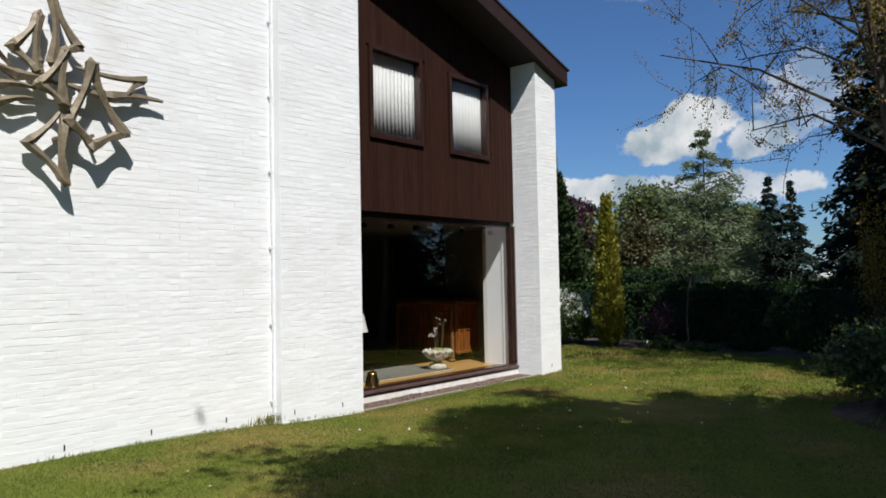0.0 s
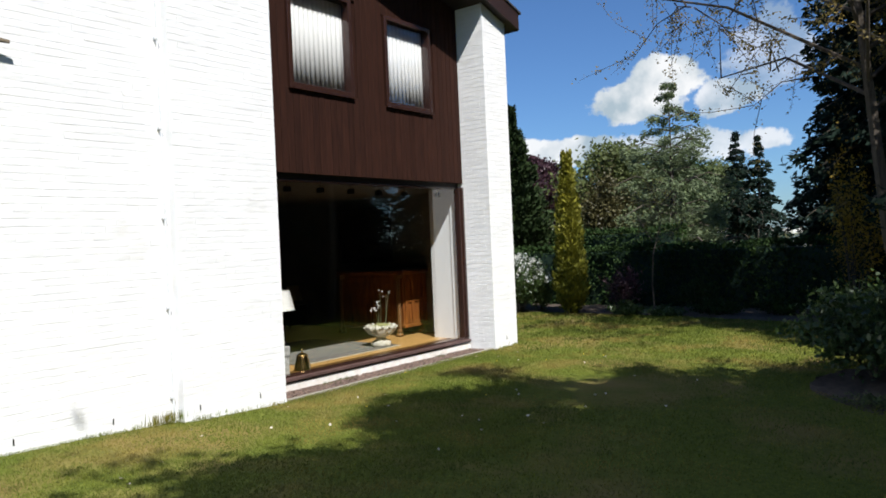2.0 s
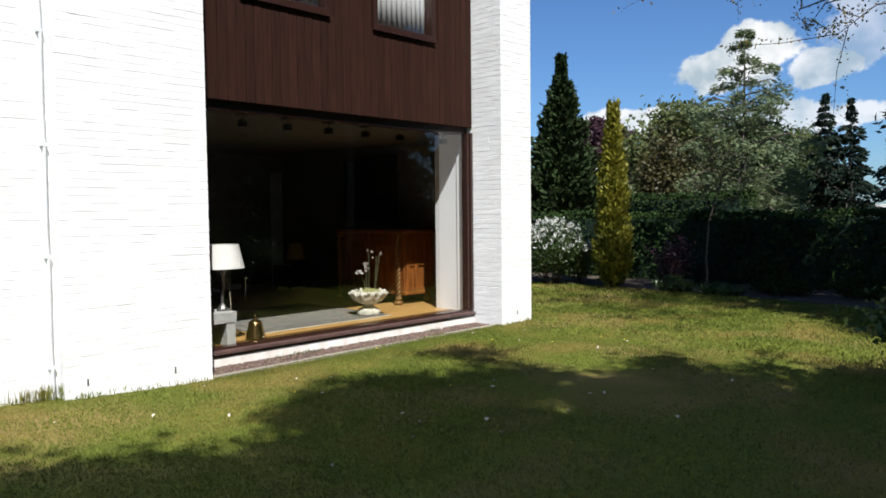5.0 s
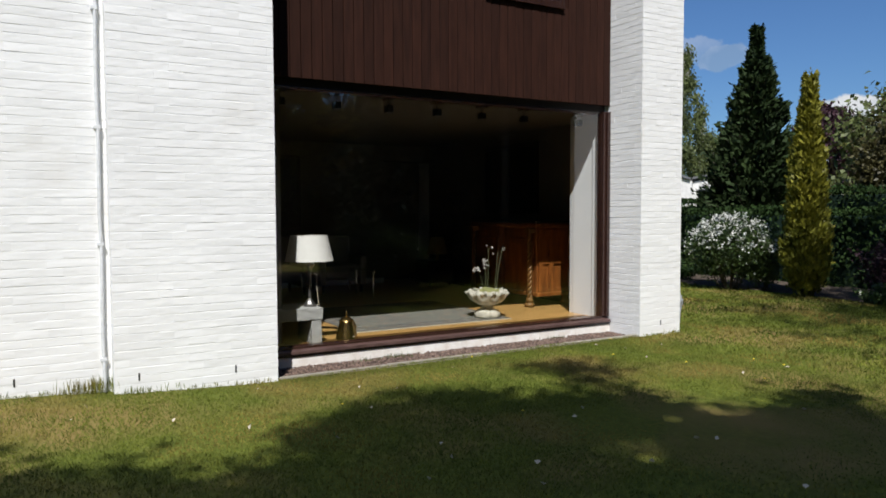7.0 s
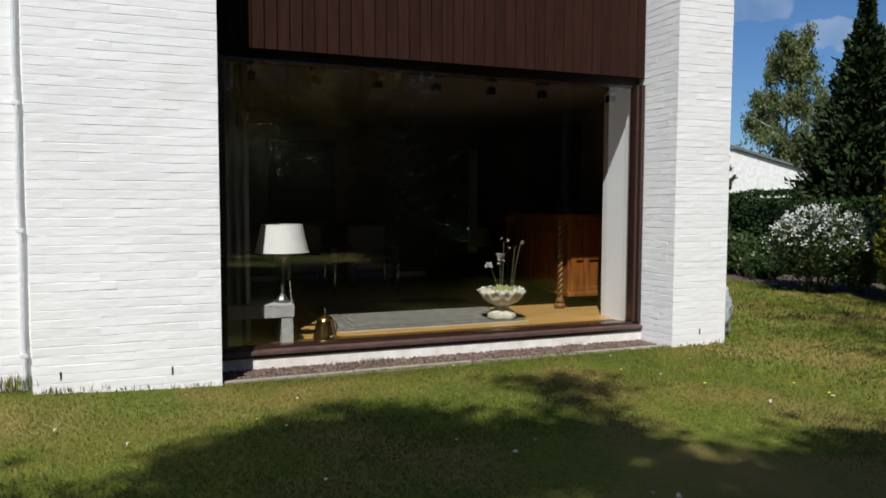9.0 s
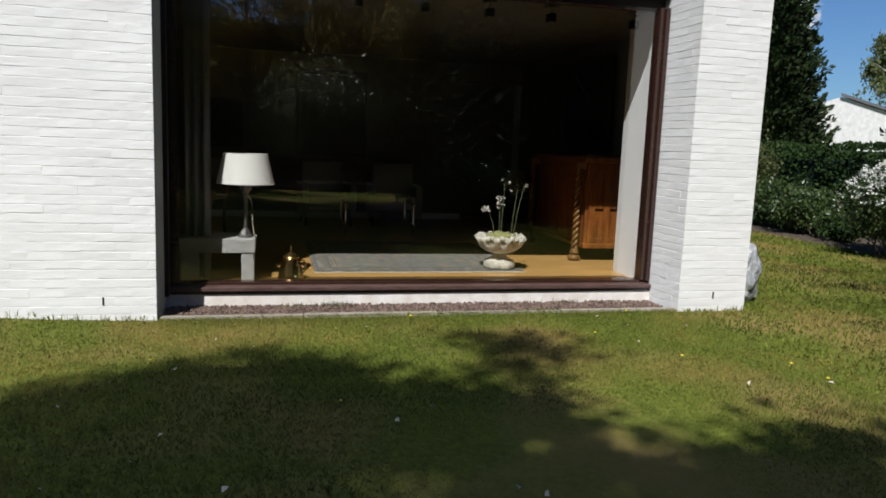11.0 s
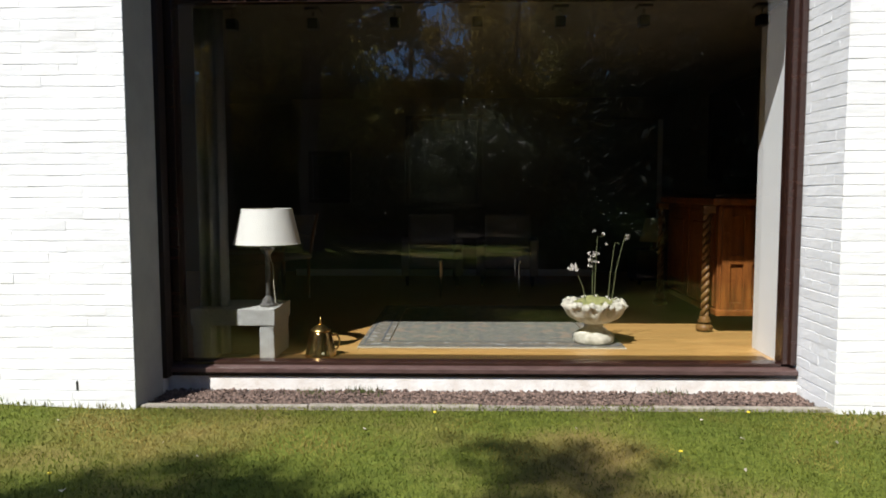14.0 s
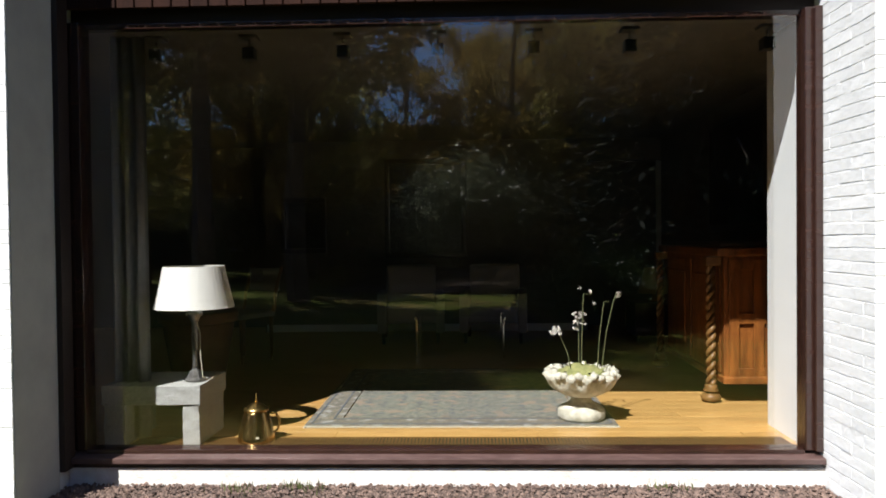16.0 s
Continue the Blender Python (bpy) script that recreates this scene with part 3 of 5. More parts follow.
def upper_window(name, a, b, c, d):
    w = tagged(new(name), "brown framed upper window with white net curtains", "", "", "structure")
    for y0, y1, z0, z1 in ((a - 0.06, a, c - 0.06, d + 0.06), (b, b + 0.06, c - 0.06, d + 0.06), (a, b, c - 0.06, c), (a, b, d, d + 0.06)):
        part("window_frame", box(XC - 0.10, XC + 0.03, y0, y1, z0, z1, 0.006), M["frame"], w)
    part("window_sill", box(XC + 0.003, XC + 0.04, a - 0.07, b + 0.07, c - 0.08, c - 0.062, 0.005), M["frame"], w)
    pane = part("pane", box(XC - 0.062, XC - 0.056, a, b, c, d), M["glass"], w)
    glaze(pane, (1, 0, 0))
    # Added dark sheet standing in for the unlit room behind the curtain.
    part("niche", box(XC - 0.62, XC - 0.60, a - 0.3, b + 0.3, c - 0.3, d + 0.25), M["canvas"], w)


for i, u in enumerate(UPPER):
    upper_window("window_%d" % (i + 2), *u)


def curtain(a, b, z0, z1, x, name, label, material, amp=0.038, pitch=0.075):
    rng = np.random.default_rng(int(a * 100))
    n = int((b - a) / 0.008)
    verts, faces = [], []
    ph = 0.0
    for i in range(n + 1):
        y = a + (b - a) * i / n
        ph += 2 * math.pi * 0.008 / pitch * rng.uniform(0.7, 1.3)
        for k, z in enumerate((z0, (z0 + z1) / 2, z1)):
            verts.append((x + amp * (1.1 - 0.25 * k) * math.sin(ph + 0.15 * k) + rng.normal() * 0.001, y, z))
    for i in range(n):
        for k in range(2):
            faces.append((i * 3 + k, i * 3 + 3 + k, i * 3 + 4 + k, i * 3 + 1 + k))
    ob = raw(name, verts, faces, material, smooth=True)
    so = ob.modifiers.new("thick", "SOLIDIFY")
    so.thickness = 0.002
    return tagged(ob, label, "curtain", "net curtains")


for a, b, c, d in UPPER:
    curtain(a - 0.03, b + 0.03, c - 0.04, d + 0.02, XC - 0.095, "net_curtain", "white pleated net curtain behind upper window glass", M["curtain"], 0.007, 0.075)
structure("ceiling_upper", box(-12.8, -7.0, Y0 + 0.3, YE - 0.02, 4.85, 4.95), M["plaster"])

# the picture window
window = tagged(new("window_1"), "large picture window with dark brown timber frame", "", "", "structure")
XG = -6.865
part("window_frame", box(XG - 0.06, XG + 0.05, YL, YL + 0.085, 0.182, 2.50, 0.006), M["frame"], window)
part("window_frame", box(XG - 0.06, XG + 0.05, YR - 0.085, YR, 0.182, 2.50, 0.006), M["frame"], window)
part("frame_bead", box(XG + 0.05, XG + 0.075, YR - 0.045, YR - 0.003, 0.182, 2.50, 0.006), M["frame"], window)
part("window_frame", box(XG - 0.06, XG + 0.004, YL + 0.085, YR - 0.085, 2.472, 2.50, 0.004), M["frame"], window)
part("window_frame", box(XG - 0.06, XG + 0.045, YL + 0.085, YR - 0.085, 0.150, 0.186, 0.005), M["frame"], window)
sill = box(XG - 0.055, -6.760, YL + 0.003, YR - 0.003, 0.125, 0.178)
for v in sill.verts:
    if v.co.x > -6.8 and v.co.z > 0.15:
        v.co.z = 0.155
bmesh.ops.bevel(sill, geom=list(sill.edges), offset=0.005, segments=2, affect="EDGES", profile=0.6)
part("window_sill", sill, M["sill"], window, "sloping brown sill, lightened for sheen")
part("sill_groove", box(XG - 0.05, -6.785, YL + 0.003, YR - 0.003, 0.098, 0.1245, 0.004), M["frame"], window)
pane = part("pane", box(XG - 0.006, XG, YL + 0.075, YR - 0.075, 0.18, 2.485), M["glass"], window)
glaze(pane, (1, 0, 0))
structure("wall_plinth", box(-7.1, -6.79, YL, YR, -0.3, 0.097), M["plinth"], "white painted plinth under the window")
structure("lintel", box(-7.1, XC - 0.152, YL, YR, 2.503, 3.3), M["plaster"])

# the room behind the window
FLOOR = 0.15
floor = structure("floor", box(-12.6, -6.95, Y0 + 0.3, YE - 0.03, 0.0, FLOOR - 0.006), M["oak"], "honey coloured oak plank floor")
# Ceiling and walls below carry the indoor gloom in their colour.
structure("ceiling", box(-12.6, -7.1, Y0 + 0.3, YE - 0.03, 2.52, 2.60), M["ceiling"], "plain plastered ceiling, darkened for the dim room")
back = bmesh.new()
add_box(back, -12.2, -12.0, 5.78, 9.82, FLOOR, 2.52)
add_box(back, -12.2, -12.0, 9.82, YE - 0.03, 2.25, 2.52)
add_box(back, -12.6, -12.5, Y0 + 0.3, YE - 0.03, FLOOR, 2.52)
structure("wall_room", back, M["plaster"], "plastered room wall, darkened for the dim room")
structure("wall_room_side", box(-12.0, -7.49, YE - 0.09, YE - 0.035, FLOOR, 2.52), M["plaster"], "plastered room wall, darkened for the dim room")
structure("wall_room_far", box(-12.5, -7.0, 3.2, 3.3, FLOOR, 2.52), M["plaster"], "plastered room wall, darkened for the dim room")
structure("baseboard", box(-12.0, -11.985, 5.80, 9.80, FLOOR, FLOOR + 0.09, 0.004), M["reveal"], "white baseboard")
structure("wall_reveal", box(-7.48, -6.945, YR - 0.012, YR + 0.003, FLOOR + 0.001, 2.50), M["reveal"], "white painted window reveal")

# ---- the ground ----
def rise(y):
    """The lawn climbs gently towards the long wall."""
    f = min(1.0, max(0.0, (6.3 - y) / 2.8))
    return 0.105 * f * f * (3 - 2 * f)


def ground_sheet():
    xs = sorted(set([-400, -150, -60, -30] + [-6.38, -6.345] + [round(-14 + 0.5 * i, 2) for i in range(45)] + [20, 60, 150, 400]))
    ys = sorted(set([-400, -150, -60, -20] + [round(-6 + 0.5 * i, 2) for i in range(53)] + [30, 60, 150, 400]))
    bm = bmesh.new()
    g = {}
    for x in xs:
        for y in ys:
            z = GROUND + 0.02 * noise.noise(Vector((x * 0.4, y * 0.4, 0)))
            z += rise(y)
            if x <= -6.38 and (6.0 <= y <= 10.0 or x < -7.0 and y < 11):
                z = GROUND - 0.08
            g[x, y] = bm.verts.new((x, y, z))
    for a, b in zip(xs, xs[1:]):
        for c, d in zip(ys, ys[1:]):
            bm.faces.new((g[a, c], g[b, c], g[b, d], g[a, d]))
    return bm


structure("ground", ground_sheet(), M["lawn"], "mown lawn, green with straw-coloured patches", smooth=True)


# ---- plants ----
def wood(tubes, sides=6):
    bm = bmesh.new()
    for pts, radii in tubes:
        add_tube(bm, pts, radii, sides)
    return bm


def conifer(name, at, label, height, radius, leaf, seed, rows=26, per=11, droop=0.25, power=1.0, spray=34, llen=0.16, lwid=0.05, low=0.03, ragged=0.3, up=0.0, group="garden trees", bark="bark"):
    """A straight trunk with whorls of boughs, each carrying many narrow sprays."""
    rng = np.random.default_rng(seed)
    t = thing(name, at, label, "tree", group)
    tubes = [([(0, 0, -0.1), (0.02, 0, height * 0.35), (0, 0.02, height * 0.7), (0, 0, height * 0.98)], [radius * 0.09 + 0.03, radius * 0.06 + 0.02, 0.03, 0.008])]
    c, al = [], []
    for r in range(rows):
        f = (r + rng.uniform(0, 0.8)) / rows
        z0 = height * (low + (1 - low) * f)
        reach = radius * (1 - f) ** power
        k = max(3, int(per * (0.35 + 0.65 * (1 - f))))
        a0 = rng.uniform(0, 6.28)
        for j in range(k):
            a = a0 + 6.283 * j / k + rng.normal() * 0.25
            L = max(0.1, reach * (1 + ragged * rng.normal() * 0.6))
            d = np.array([math.cos(a), math.sin(a), 0.0])
            zz = z0 + rng.normal() * 0.05 * height / rows
            mid = d * L * 0.55 + np.array([0, 0, zz + up * L * 0.5 - droop * L * 0.15])
            end = d * L + np.array([0, 0, zz + up * L - droop * L])
            start = np.array([0, 0, zz])
            if L > 0.45:
                tubes.append(([tuple(start), tuple(mid), tuple(end)], [0.012 + 0.012 * L, 0.008 + 0.005 * L, 0.004]))
            n = max(5, int(spray * (0.25 + 0.75 * L / radius)))
            s = rng.uniform(0.12, 1.0, n) ** 0.75
            p = np.outer((1 - s) ** 2, start) + np.outer(2 * s * (1 - s), mid) + np.outer(s * s, end)
            side = np.array([-d[1], d[0], 0])
            spread = (0.10 + 0.32 * L) * (1 - 0.65 * s)
            p += np.outer(rng.normal(size=n) * spread * 0.55, side)
            p[:, 2] += rng.normal(size=n) * 0.05 - np.abs(rng.normal(size=n)) * droop * 0.22 * L
            c.append(p)
            al.append(np.tile(d + np.array([0, 0, up - droop]), (n, 1)) + rng.normal(size=(n, 3)) * 0.35)
    c, al = np.concatenate(c), np.concatenate(al)
    part("trunk", wood(tubes), M[bark], t)
    quads_mesh("crown", leaves(rng, c, llen, lwid, al, 0.55), M[leaf], t)
    return t


def broadleaf(name, at, label, height, spread, leaf, seed, trunk_h=0.3, limbs=8, n_leaf=9000, llen=0.10, lwid=0.06, weep=0.0, bark="bark", r0=0.16, group="garden trees", lean=(0, 0), clump=0.5, top=1.0):
    """A forked trunk with limbs and twigs, and leaves in clumps round the twigs."""
    rng = np.random.default_rng(seed)
    t = thing(name, at, label, "tree", group)
    tubes, tips = [], []
    base = np.array([0, 0, -0.1])
    fork = np.array([lean[0] * 0.4, lean[1] * 0.4, height * trunk_h])
    crown_top = np.array([lean[0], lean[1], height * 0.95 * top])
    tubes.append(([tuple(base), tuple((base + fork) / 2 + rng.normal(size=3) * 0.05), tuple(fork), tuple((fork + crown_top) / 2 + rng.normal(size=3) * 0.15), tuple(crown_top)], [r0 * 1.25, r0, r0 * 0.85, r0 * 0.45, 0.012]))
    for i in range(limbs):
        f = (i + rng.uniform(0, 1)) / limbs
        s = fork + (crown_top - fork) * f * 0.85
        a = 2.4 * i + rng.uniform(-0.5, 0.5)
        L = spread * (1.0 - 0.55 * f) * rng.uniform(0.75, 1.15)
        e = s + np.array([math.cos(a) * L, math.sin(a) * L, height * rng.uniform(0.08, 0.24) * (1 - 0.3 * f)])
        m = (s + e) / 2 + np.array([0, 0, 0.10 * L]) + rng.normal(size=3) * 0.1
        rr = r0 * 0.42 * (1 - 0.6 * f)
        tubes.append(([tuple(s), tuple(m), tuple(e)], [rr, rr * 0.6, 0.010]))
        for j in range(7):
            g = rng.uniform(0.25, 1.0)
            q = (1 - g) ** 2 * s + 2 * g * (1 - g) * m + g * g * e
            b = q + rng.normal(size=3) * np.array([0.30, 0.30, 0.22]) * L * 0.75 + np.array([0, 0, 0.10 * L - weep * L * 0.5])
            mid = (q + b) / 2 + np.array([0, 0, 0.05 * L])
            tubes.append(([tuple(q), tuple(mid), tuple(b)], [rr * 0.28 + 0.004, rr * 0.15 + 0.003, 0.003]))
            for u in range(4):
                w = mid + (b - mid) * rng.uniform(0.1, 1.0)
                tip = w + rng.normal(size=3) * 0.16 * L + np.array([0, 0, -weep * rng.uniform(0.2, 1.0)])
                tubes.append(([tuple(w), tuple((w + tip) / 2 + rng.normal(size=3) * 0.03), tuple(tip)], [0.006, 0.004, 0.002]))
                tips.append((w, tip))
    part("trunk", wood(tubes, 5), M[bark], t)
    k = max(1, n_leaf // len(tips))
    c = []
    for w, tip in tips:
        g = rng.uniform(0, 1.1, k)[:, None]
        c.append(w + (tip - w) * g + rng.normal(size=(k, 3)) * clump * spread * 0.10 * np.array([1, 1, 0.8 + weep]))
    c = np.concatenate(c)
    al = np.tile(np.array([0, 0, -1.0]), (len(c), 1))
    quads_mesh("crown", leaves(rng, c, llen, lwid, al, 0.5 if weep else 0.15), M[leaf], t)
    return t


def shrub(name, at, label, rx, ry, h, leaf, seed, n=5000, llen=0.06, lwid=0.035, stems=14, group="garden shrubs", flat=0.6, flower=None, n_flower=0, category="shrub"):
    """Many stems from the ground, with leaves filling an uneven mound."""
    rng = np.random.default_rng(seed)
    t = thing(name, at, label, category, group)
    tubes, cl = [], []
    for i in range(stems * 3):
        a, q = rng.uniform(0, 6.283), math.sqrt(rng.uniform(0, 1))
        zz = h * (0.30 + 0.70 * math.sqrt(max(0.0, 1 - q * q * 0.85))) * rng.uniform(0.72, 1.06)
        end = np.array([math.cos(a) * q * rx, math.sin(a) * q * ry, zz])
        st = np.array([end[0] * 0.15, end[1] * 0.15, -0.05])
        mid = (st + end) / 2 * np.array([0.8, 0.8, 1.1])
        if i < stems:
            tubes.append(([tuple(st), tuple(mid), tuple(end)], [0.014, 0.009, 0.003]))
        cl.append((st, mid, end))
    k = max(1, n // len(cl))
    c = []
    for st, mid, end in cl:
        g = rng.uniform(0.25, 1.05, k)[:, None] ** 0.6
        p = (1 - g) ** 2 * st + 2 * g * (1 - g) * mid + g * g * end
        c.append(p + rng.normal(size=(k, 3)) * np.array([rx * 0.14, ry * 0.14, h * 0.08]))
    c = np.concatenate(c)
    c[:, 2] = np.maximum(c[:, 2], 0.03)
    part("stem", wood(tubes, 5), M["bark"], t)
    quads_mesh("foliage", leaves(rng, c, llen, lwid), M[leaf], t)
    if n_flower:
        a, q = rng.uniform(0, 6.283, n_flower), np.sqrt(rng.uniform(0, 1, n_flower))
        top = h * (0.34 + 0.72 * np.sqrt(np.maximum(0, 1 - q * q * 0.85))) * rng.uniform(0.86, 1.06, n_flower)
        p = np.stack([np.cos(a) * q * rx * 1.04, np.sin(a) * q * ry * 1.04, top], axis=1)
        p = np.repeat(p, 6, axis=0) + rng.normal(size=(n_flower * 6, 3)) * 0.025
        quads_mesh("blossom", leaves(rng, p, 0.035, 0.03), M[flower], t, "white blossom")
    return t


def hedge(name, x0, x1, y0, y1, h, leaf, seed, label, dens=520):
    """A clipped hedge: a dark twiggy core under a skin of small leaves."""
    rng = np.random.default_rng(seed)
    t = thing(name, ((x0 + x1) / 2, (y0 + y1) / 2, GROUND), label, "hedge", "garden hedges")
    w, d = (x1 - x0) / 2, (y1 - y0) / 2
    part("core", box(-w + 0.12, w - 0.12, -d + 0.12, d - 0.12, -0.05, h - 0.14, 0.05), M["leaf_spruce"], t)
    pts = []
    for n, f in ((int(dens * (x1 - x0) * h), "s"), (int(dens * (x1 - x0) * (y1 - y0)), "t"), (int(dens * 2 * (y1 - y0) * h), "e")):
        u, v = rng.uniform(-1, 1, n), rng.uniform(0, 1, n)
        r = np.abs(rng.normal(size=n)) * 0.06
        if f == "s":
            p = np.stack([u * w, np.full(n, -d) + r, v * h], axis=1)
        elif f == "t":
            p = np.stack([u * w, -d + 2 * d * v, h - r], axis=1)
        else:
            p = np.stack([np.where(u > 0, w - r, -w + r), -d + 2 * d * np.abs(u), v * h], axis=1)
        pts.append(p)
    c = np.concatenate(pts)
    wob = 0.05 * np.sin(c[:, 0] * 2.1 + seed) + 0.035 * np.sin(c[:, 0] * 5.3) + 0.03 * np.sin(c[:, 2] * 4 + c[:, 0])
    c[:, 1] += wob
    c[:, 2] = np.maximum(0.02, c[:, 2] + wob * 0.6 * (c[:, 2] > h * 0.8) + rng.normal(size=len(c)) * 0.015)
    quads_mesh("foliage", leaves(rng, c, 0.085, 0.05), M[leaf], t)
    return t


hedge("clipped_hedge", -16.0, 4.5, 16.5, 17.4, 1.40, "leaf_hedge", 3, "long clipped dark green hedge bordering the lawn")
hedge("clipped_hedge", -10.0, -6.6, 18.4, 19.4, 1.80, "leaf_hedge", 4, "taller clipped hedge behind the front hedge", 420)
hedge("clipped_hedge", -17.0, -12.3, 18.6, 19.6, 1.60, "leaf_hedge", 6, "taller clipped hedge beside the thuja", 420)
conifer("golden_cypress", (-7.62, 15.05, GROUND), "slim golden-green columnar cypress at the lawn's edge", 3.33, 0.33, "leaf_yellow", 11, rows=60, per=18, droop=-0.1, up=1.2, power=0.52, spray=40, llen=0.11, lwid=0.045, low=0.0, ragged=0.25)
conifer("thuja_tree", (-11.1, 18.4, GROUND), "tall dark green conical thuja", 5.3, 1.2, "leaf_thuja", 12, rows=60, per=22, droop=-0.1, up=0.6, power=0.95, spray=60, llen=0.17, lwid=0.08, low=0.0, ragged=0.3)
conifer("thuja_tree", (-21.0, 22.0, GROUND), "broad dark green conical thuja in front of the bungalow", 7.5, 1.6, "leaf_thuja", 19, rows=60, per=20, droop=-0.1, up=0.6, power=0.6, spray=60, llen=0.19, lwid=0.09, low=0.0, ragged=0.25)
conifer("larch_tree", (-7.8, 21.6, GROUND), "airy pale green larch with spreading boughs", 5.9, 1.75, "leaf_larch", 13, rows=19, per=7, droop=0.45, up=0.42, power=0.62, spray=260, llen=0.16, lwid=0.040, low=0.12, ragged=0.7)
conifer("dark_spruce", (-9.57, 34.0, GROUND), "dark spruce far behind the hedge", 6.05, 1.45, "leaf_spruce", 14, rows=24, per=9, ragged=0.85, spray=80, llen=0.22, lwid=0.09, droop=0.32)
conifer("dark_spruce", (-8.8, 34.5, GROUND), "dark spruce far behind the hedge", 5.65, 1.45, "leaf_spruce", 15, rows=24, per=9, ragged=0.85, spray=80, llen=0.22, lwid=0.09, droop=0.32)
for x, y, h, seed in ((-2.3, 20.6, 11.0, 16), (-0.2, 19.2, 12.0, 17), (1.9, 14.4, 11.5, 18), (1.2, 12.3, 14.0, 37), (4.6, 17.5, 14.0, 38), (6.5, 20.5, 14.0, 39), (9.5, 21.5, 15.0, 40), (13.0, 22.0, 15.0, 42), (17.0, 19.5, 15.0, 43)):
    conifer("large_dark_conifer", (x, y, GROUND), "large dark conifer with drooping boughs", h, 2.3, "leaf_spruce", seed, rows=52, per=15, spray=130 if seed < 20 else 70, llen=0.20, lwid=0.08, droop=0.3, power=0.6)
broadleaf("weeping_birch", (-30.5, 36.5, GROUND), "weeping birch with pale green hanging twigs", 10.9, 2.6, "leaf_birch", 21, trunk_h=0.25, limbs=12, n_leaf=21000, llen=0.19, lwid=0.10, weep=0.8, bark="birch_bark", r0=0.13)
broadleaf("copper_beech", (-18.4, 33.0, GROUND), "dark red copper beech behind the hedges", 5.7, 2.5, "leaf_beech", 22, n_leaf=15000, llen=0.2, lwid=0.12)
for x, y, h, seed, lf in ((-12.2, 27.0, 4.9, 23, "leaf_birch"), (-13.5, 36.0, 5.6, 25, "leaf_thuja"), (-26.0, 46.0, 6.0, 28, "leaf_spring"), (-38.5, 50.0, 7.5, 36, "leaf_birch"), (-15.0, 48.0, 6.0, 29, "leaf_birch")):
    broadleaf("garden_tree", (x, y, GROUND), "round green tree behind the hedges", h, 2.6, lf, seed, trunk_h=0.12, limbs=12, n_leaf=15000, llen=0.2, lwid=0.12, clump=1.3)
shrub("bronze_bush", (-9.3, 20.4, GROUND), "rounded bronze-green bush behind the hedge", 0.78, 0.8, 3.35, "leaf_bush", 24, n=16000, llen=0.10, lwid=0.06)
shrub("blossom_shrub", (-8.95, 14.95, GROUND), "rounded shrub covered with white blossom", 0.80, 0.7, 1.20, "leaf_shrub", 31, n=9000, flower="flower_white", n_flower=260)
shrub("broad_leaved_shrub", (-1.15, 9.9, GROUND), "dark glossy green shrub beside the lawn", 0.85, 0.9, 1.05, "leaf_shrub", 32, n=9000, llen=0.075, lwid=0.04)
broadleaf("overhanging_tree", (-1.2, 12.6, GROUND), "spring tree with thin yellow-green foliage over the lawn", 8.6, 3.3, "leaf_bronze", 41, trunk_h=0.36, limbs=28, n_leaf=34000, llen=0.05, lwid=0.028, lean=(-0.9, -0.3), r0=0.085, clump=0.16)
SHADE = "tall leafy garden tree throwing shade on the lawn"
for at, h, sp, seed, nl in (((5.05, 1.1, GROUND), 12.0, 4.2, 51, 30000), ((5.4, 4.5, GROUND), 11.6, 3.4, 52, 16000), ((6.9, -3.2, GROUND), 11.3, 4.2, 53, 14000), ((2.6, 1.3, GROUND), 9.9, 2.7, 54, 17500), ((2.9, 3.3, GROUND), 11.5, 2.6, 56, 19000), ((3.5, 5.0, GROUND), 10.1, 2.6, 55, 18000)):
    broadleaf("shade_tree", at, SHADE, h, sp, "leaf_canopy", seed, trunk_h=0.35, limbs=16, n_leaf=nl, llen=0.15, lwid=0.11, r0=0.2, clump=0.5)
WOODS = "slender woodland tree in thin spring leaf"
for k, (x, y, h) in enumerate(((9.5, 11.8, 12.0), (11.0, 9.9, 13.5), (13.5, 10.8, 14.0), (11.2, 14.0, 13.0), (15.5, 3.0, 14.5), (10.2, 2.2, 13.0), (9.8, -1.5, 13.0), (15.6, 13.2, 14.0), (8.4, 15.6, 12.0), (13.6, -0.5, 14.0), (13.0, 17.0, 14.0), (17.6, 0.4, 14.0), (16.8, -4.0, 14.0), (12.6, -5.2, 13.0), (17.8, 15.8, 14.5), (16.4, 6.0, 13.0), (16.8, 9.2, 13.0), (14.2, 8.4, 12.0), (10.8, 3.6, 12.5), (14.2, 2.0, 13.5), (17.4, 3.2, 14.0), (17.6, 11.6, 14.0))):
    broadleaf("woodland_tree", (x, y, GROUND), WOODS, h * 0.74, 2.4, ("leaf_spring", "leaf_bronze")[k % 2], 60 + k, trunk_h=0.10, limbs=15, n_leaf=12000, llen=0.12, lwid=0.08, r0=0.17, group="woodland trees", clump=0.9)
for k, (x, y, rx, h) in enumerate(((9.2, 5.6, 1.8, 2.2), (9.0, 12.4, 1.8, 2.4), (9.6, 1.6, 2.0, 2.6), (11.5, 15.5, 2.2, 2.8), (9.0, -3.0, 2.2, 2.6), (12.5, 7.2, 2.2, 3.0), (12.8, 11.6, 2.2, 3.2), (6.5, 16.5, 1.6, 2.2), (13.0, 3.4, 2.4, 3.0))):
    shrub("evergreen_shrub", (x, y, GROUND), "large glossy dark evergreen shrub under the trees", rx, 1.7, h, "leaf_glossy", 80 + k, n=7000, llen=0.12, lwid=0.06)
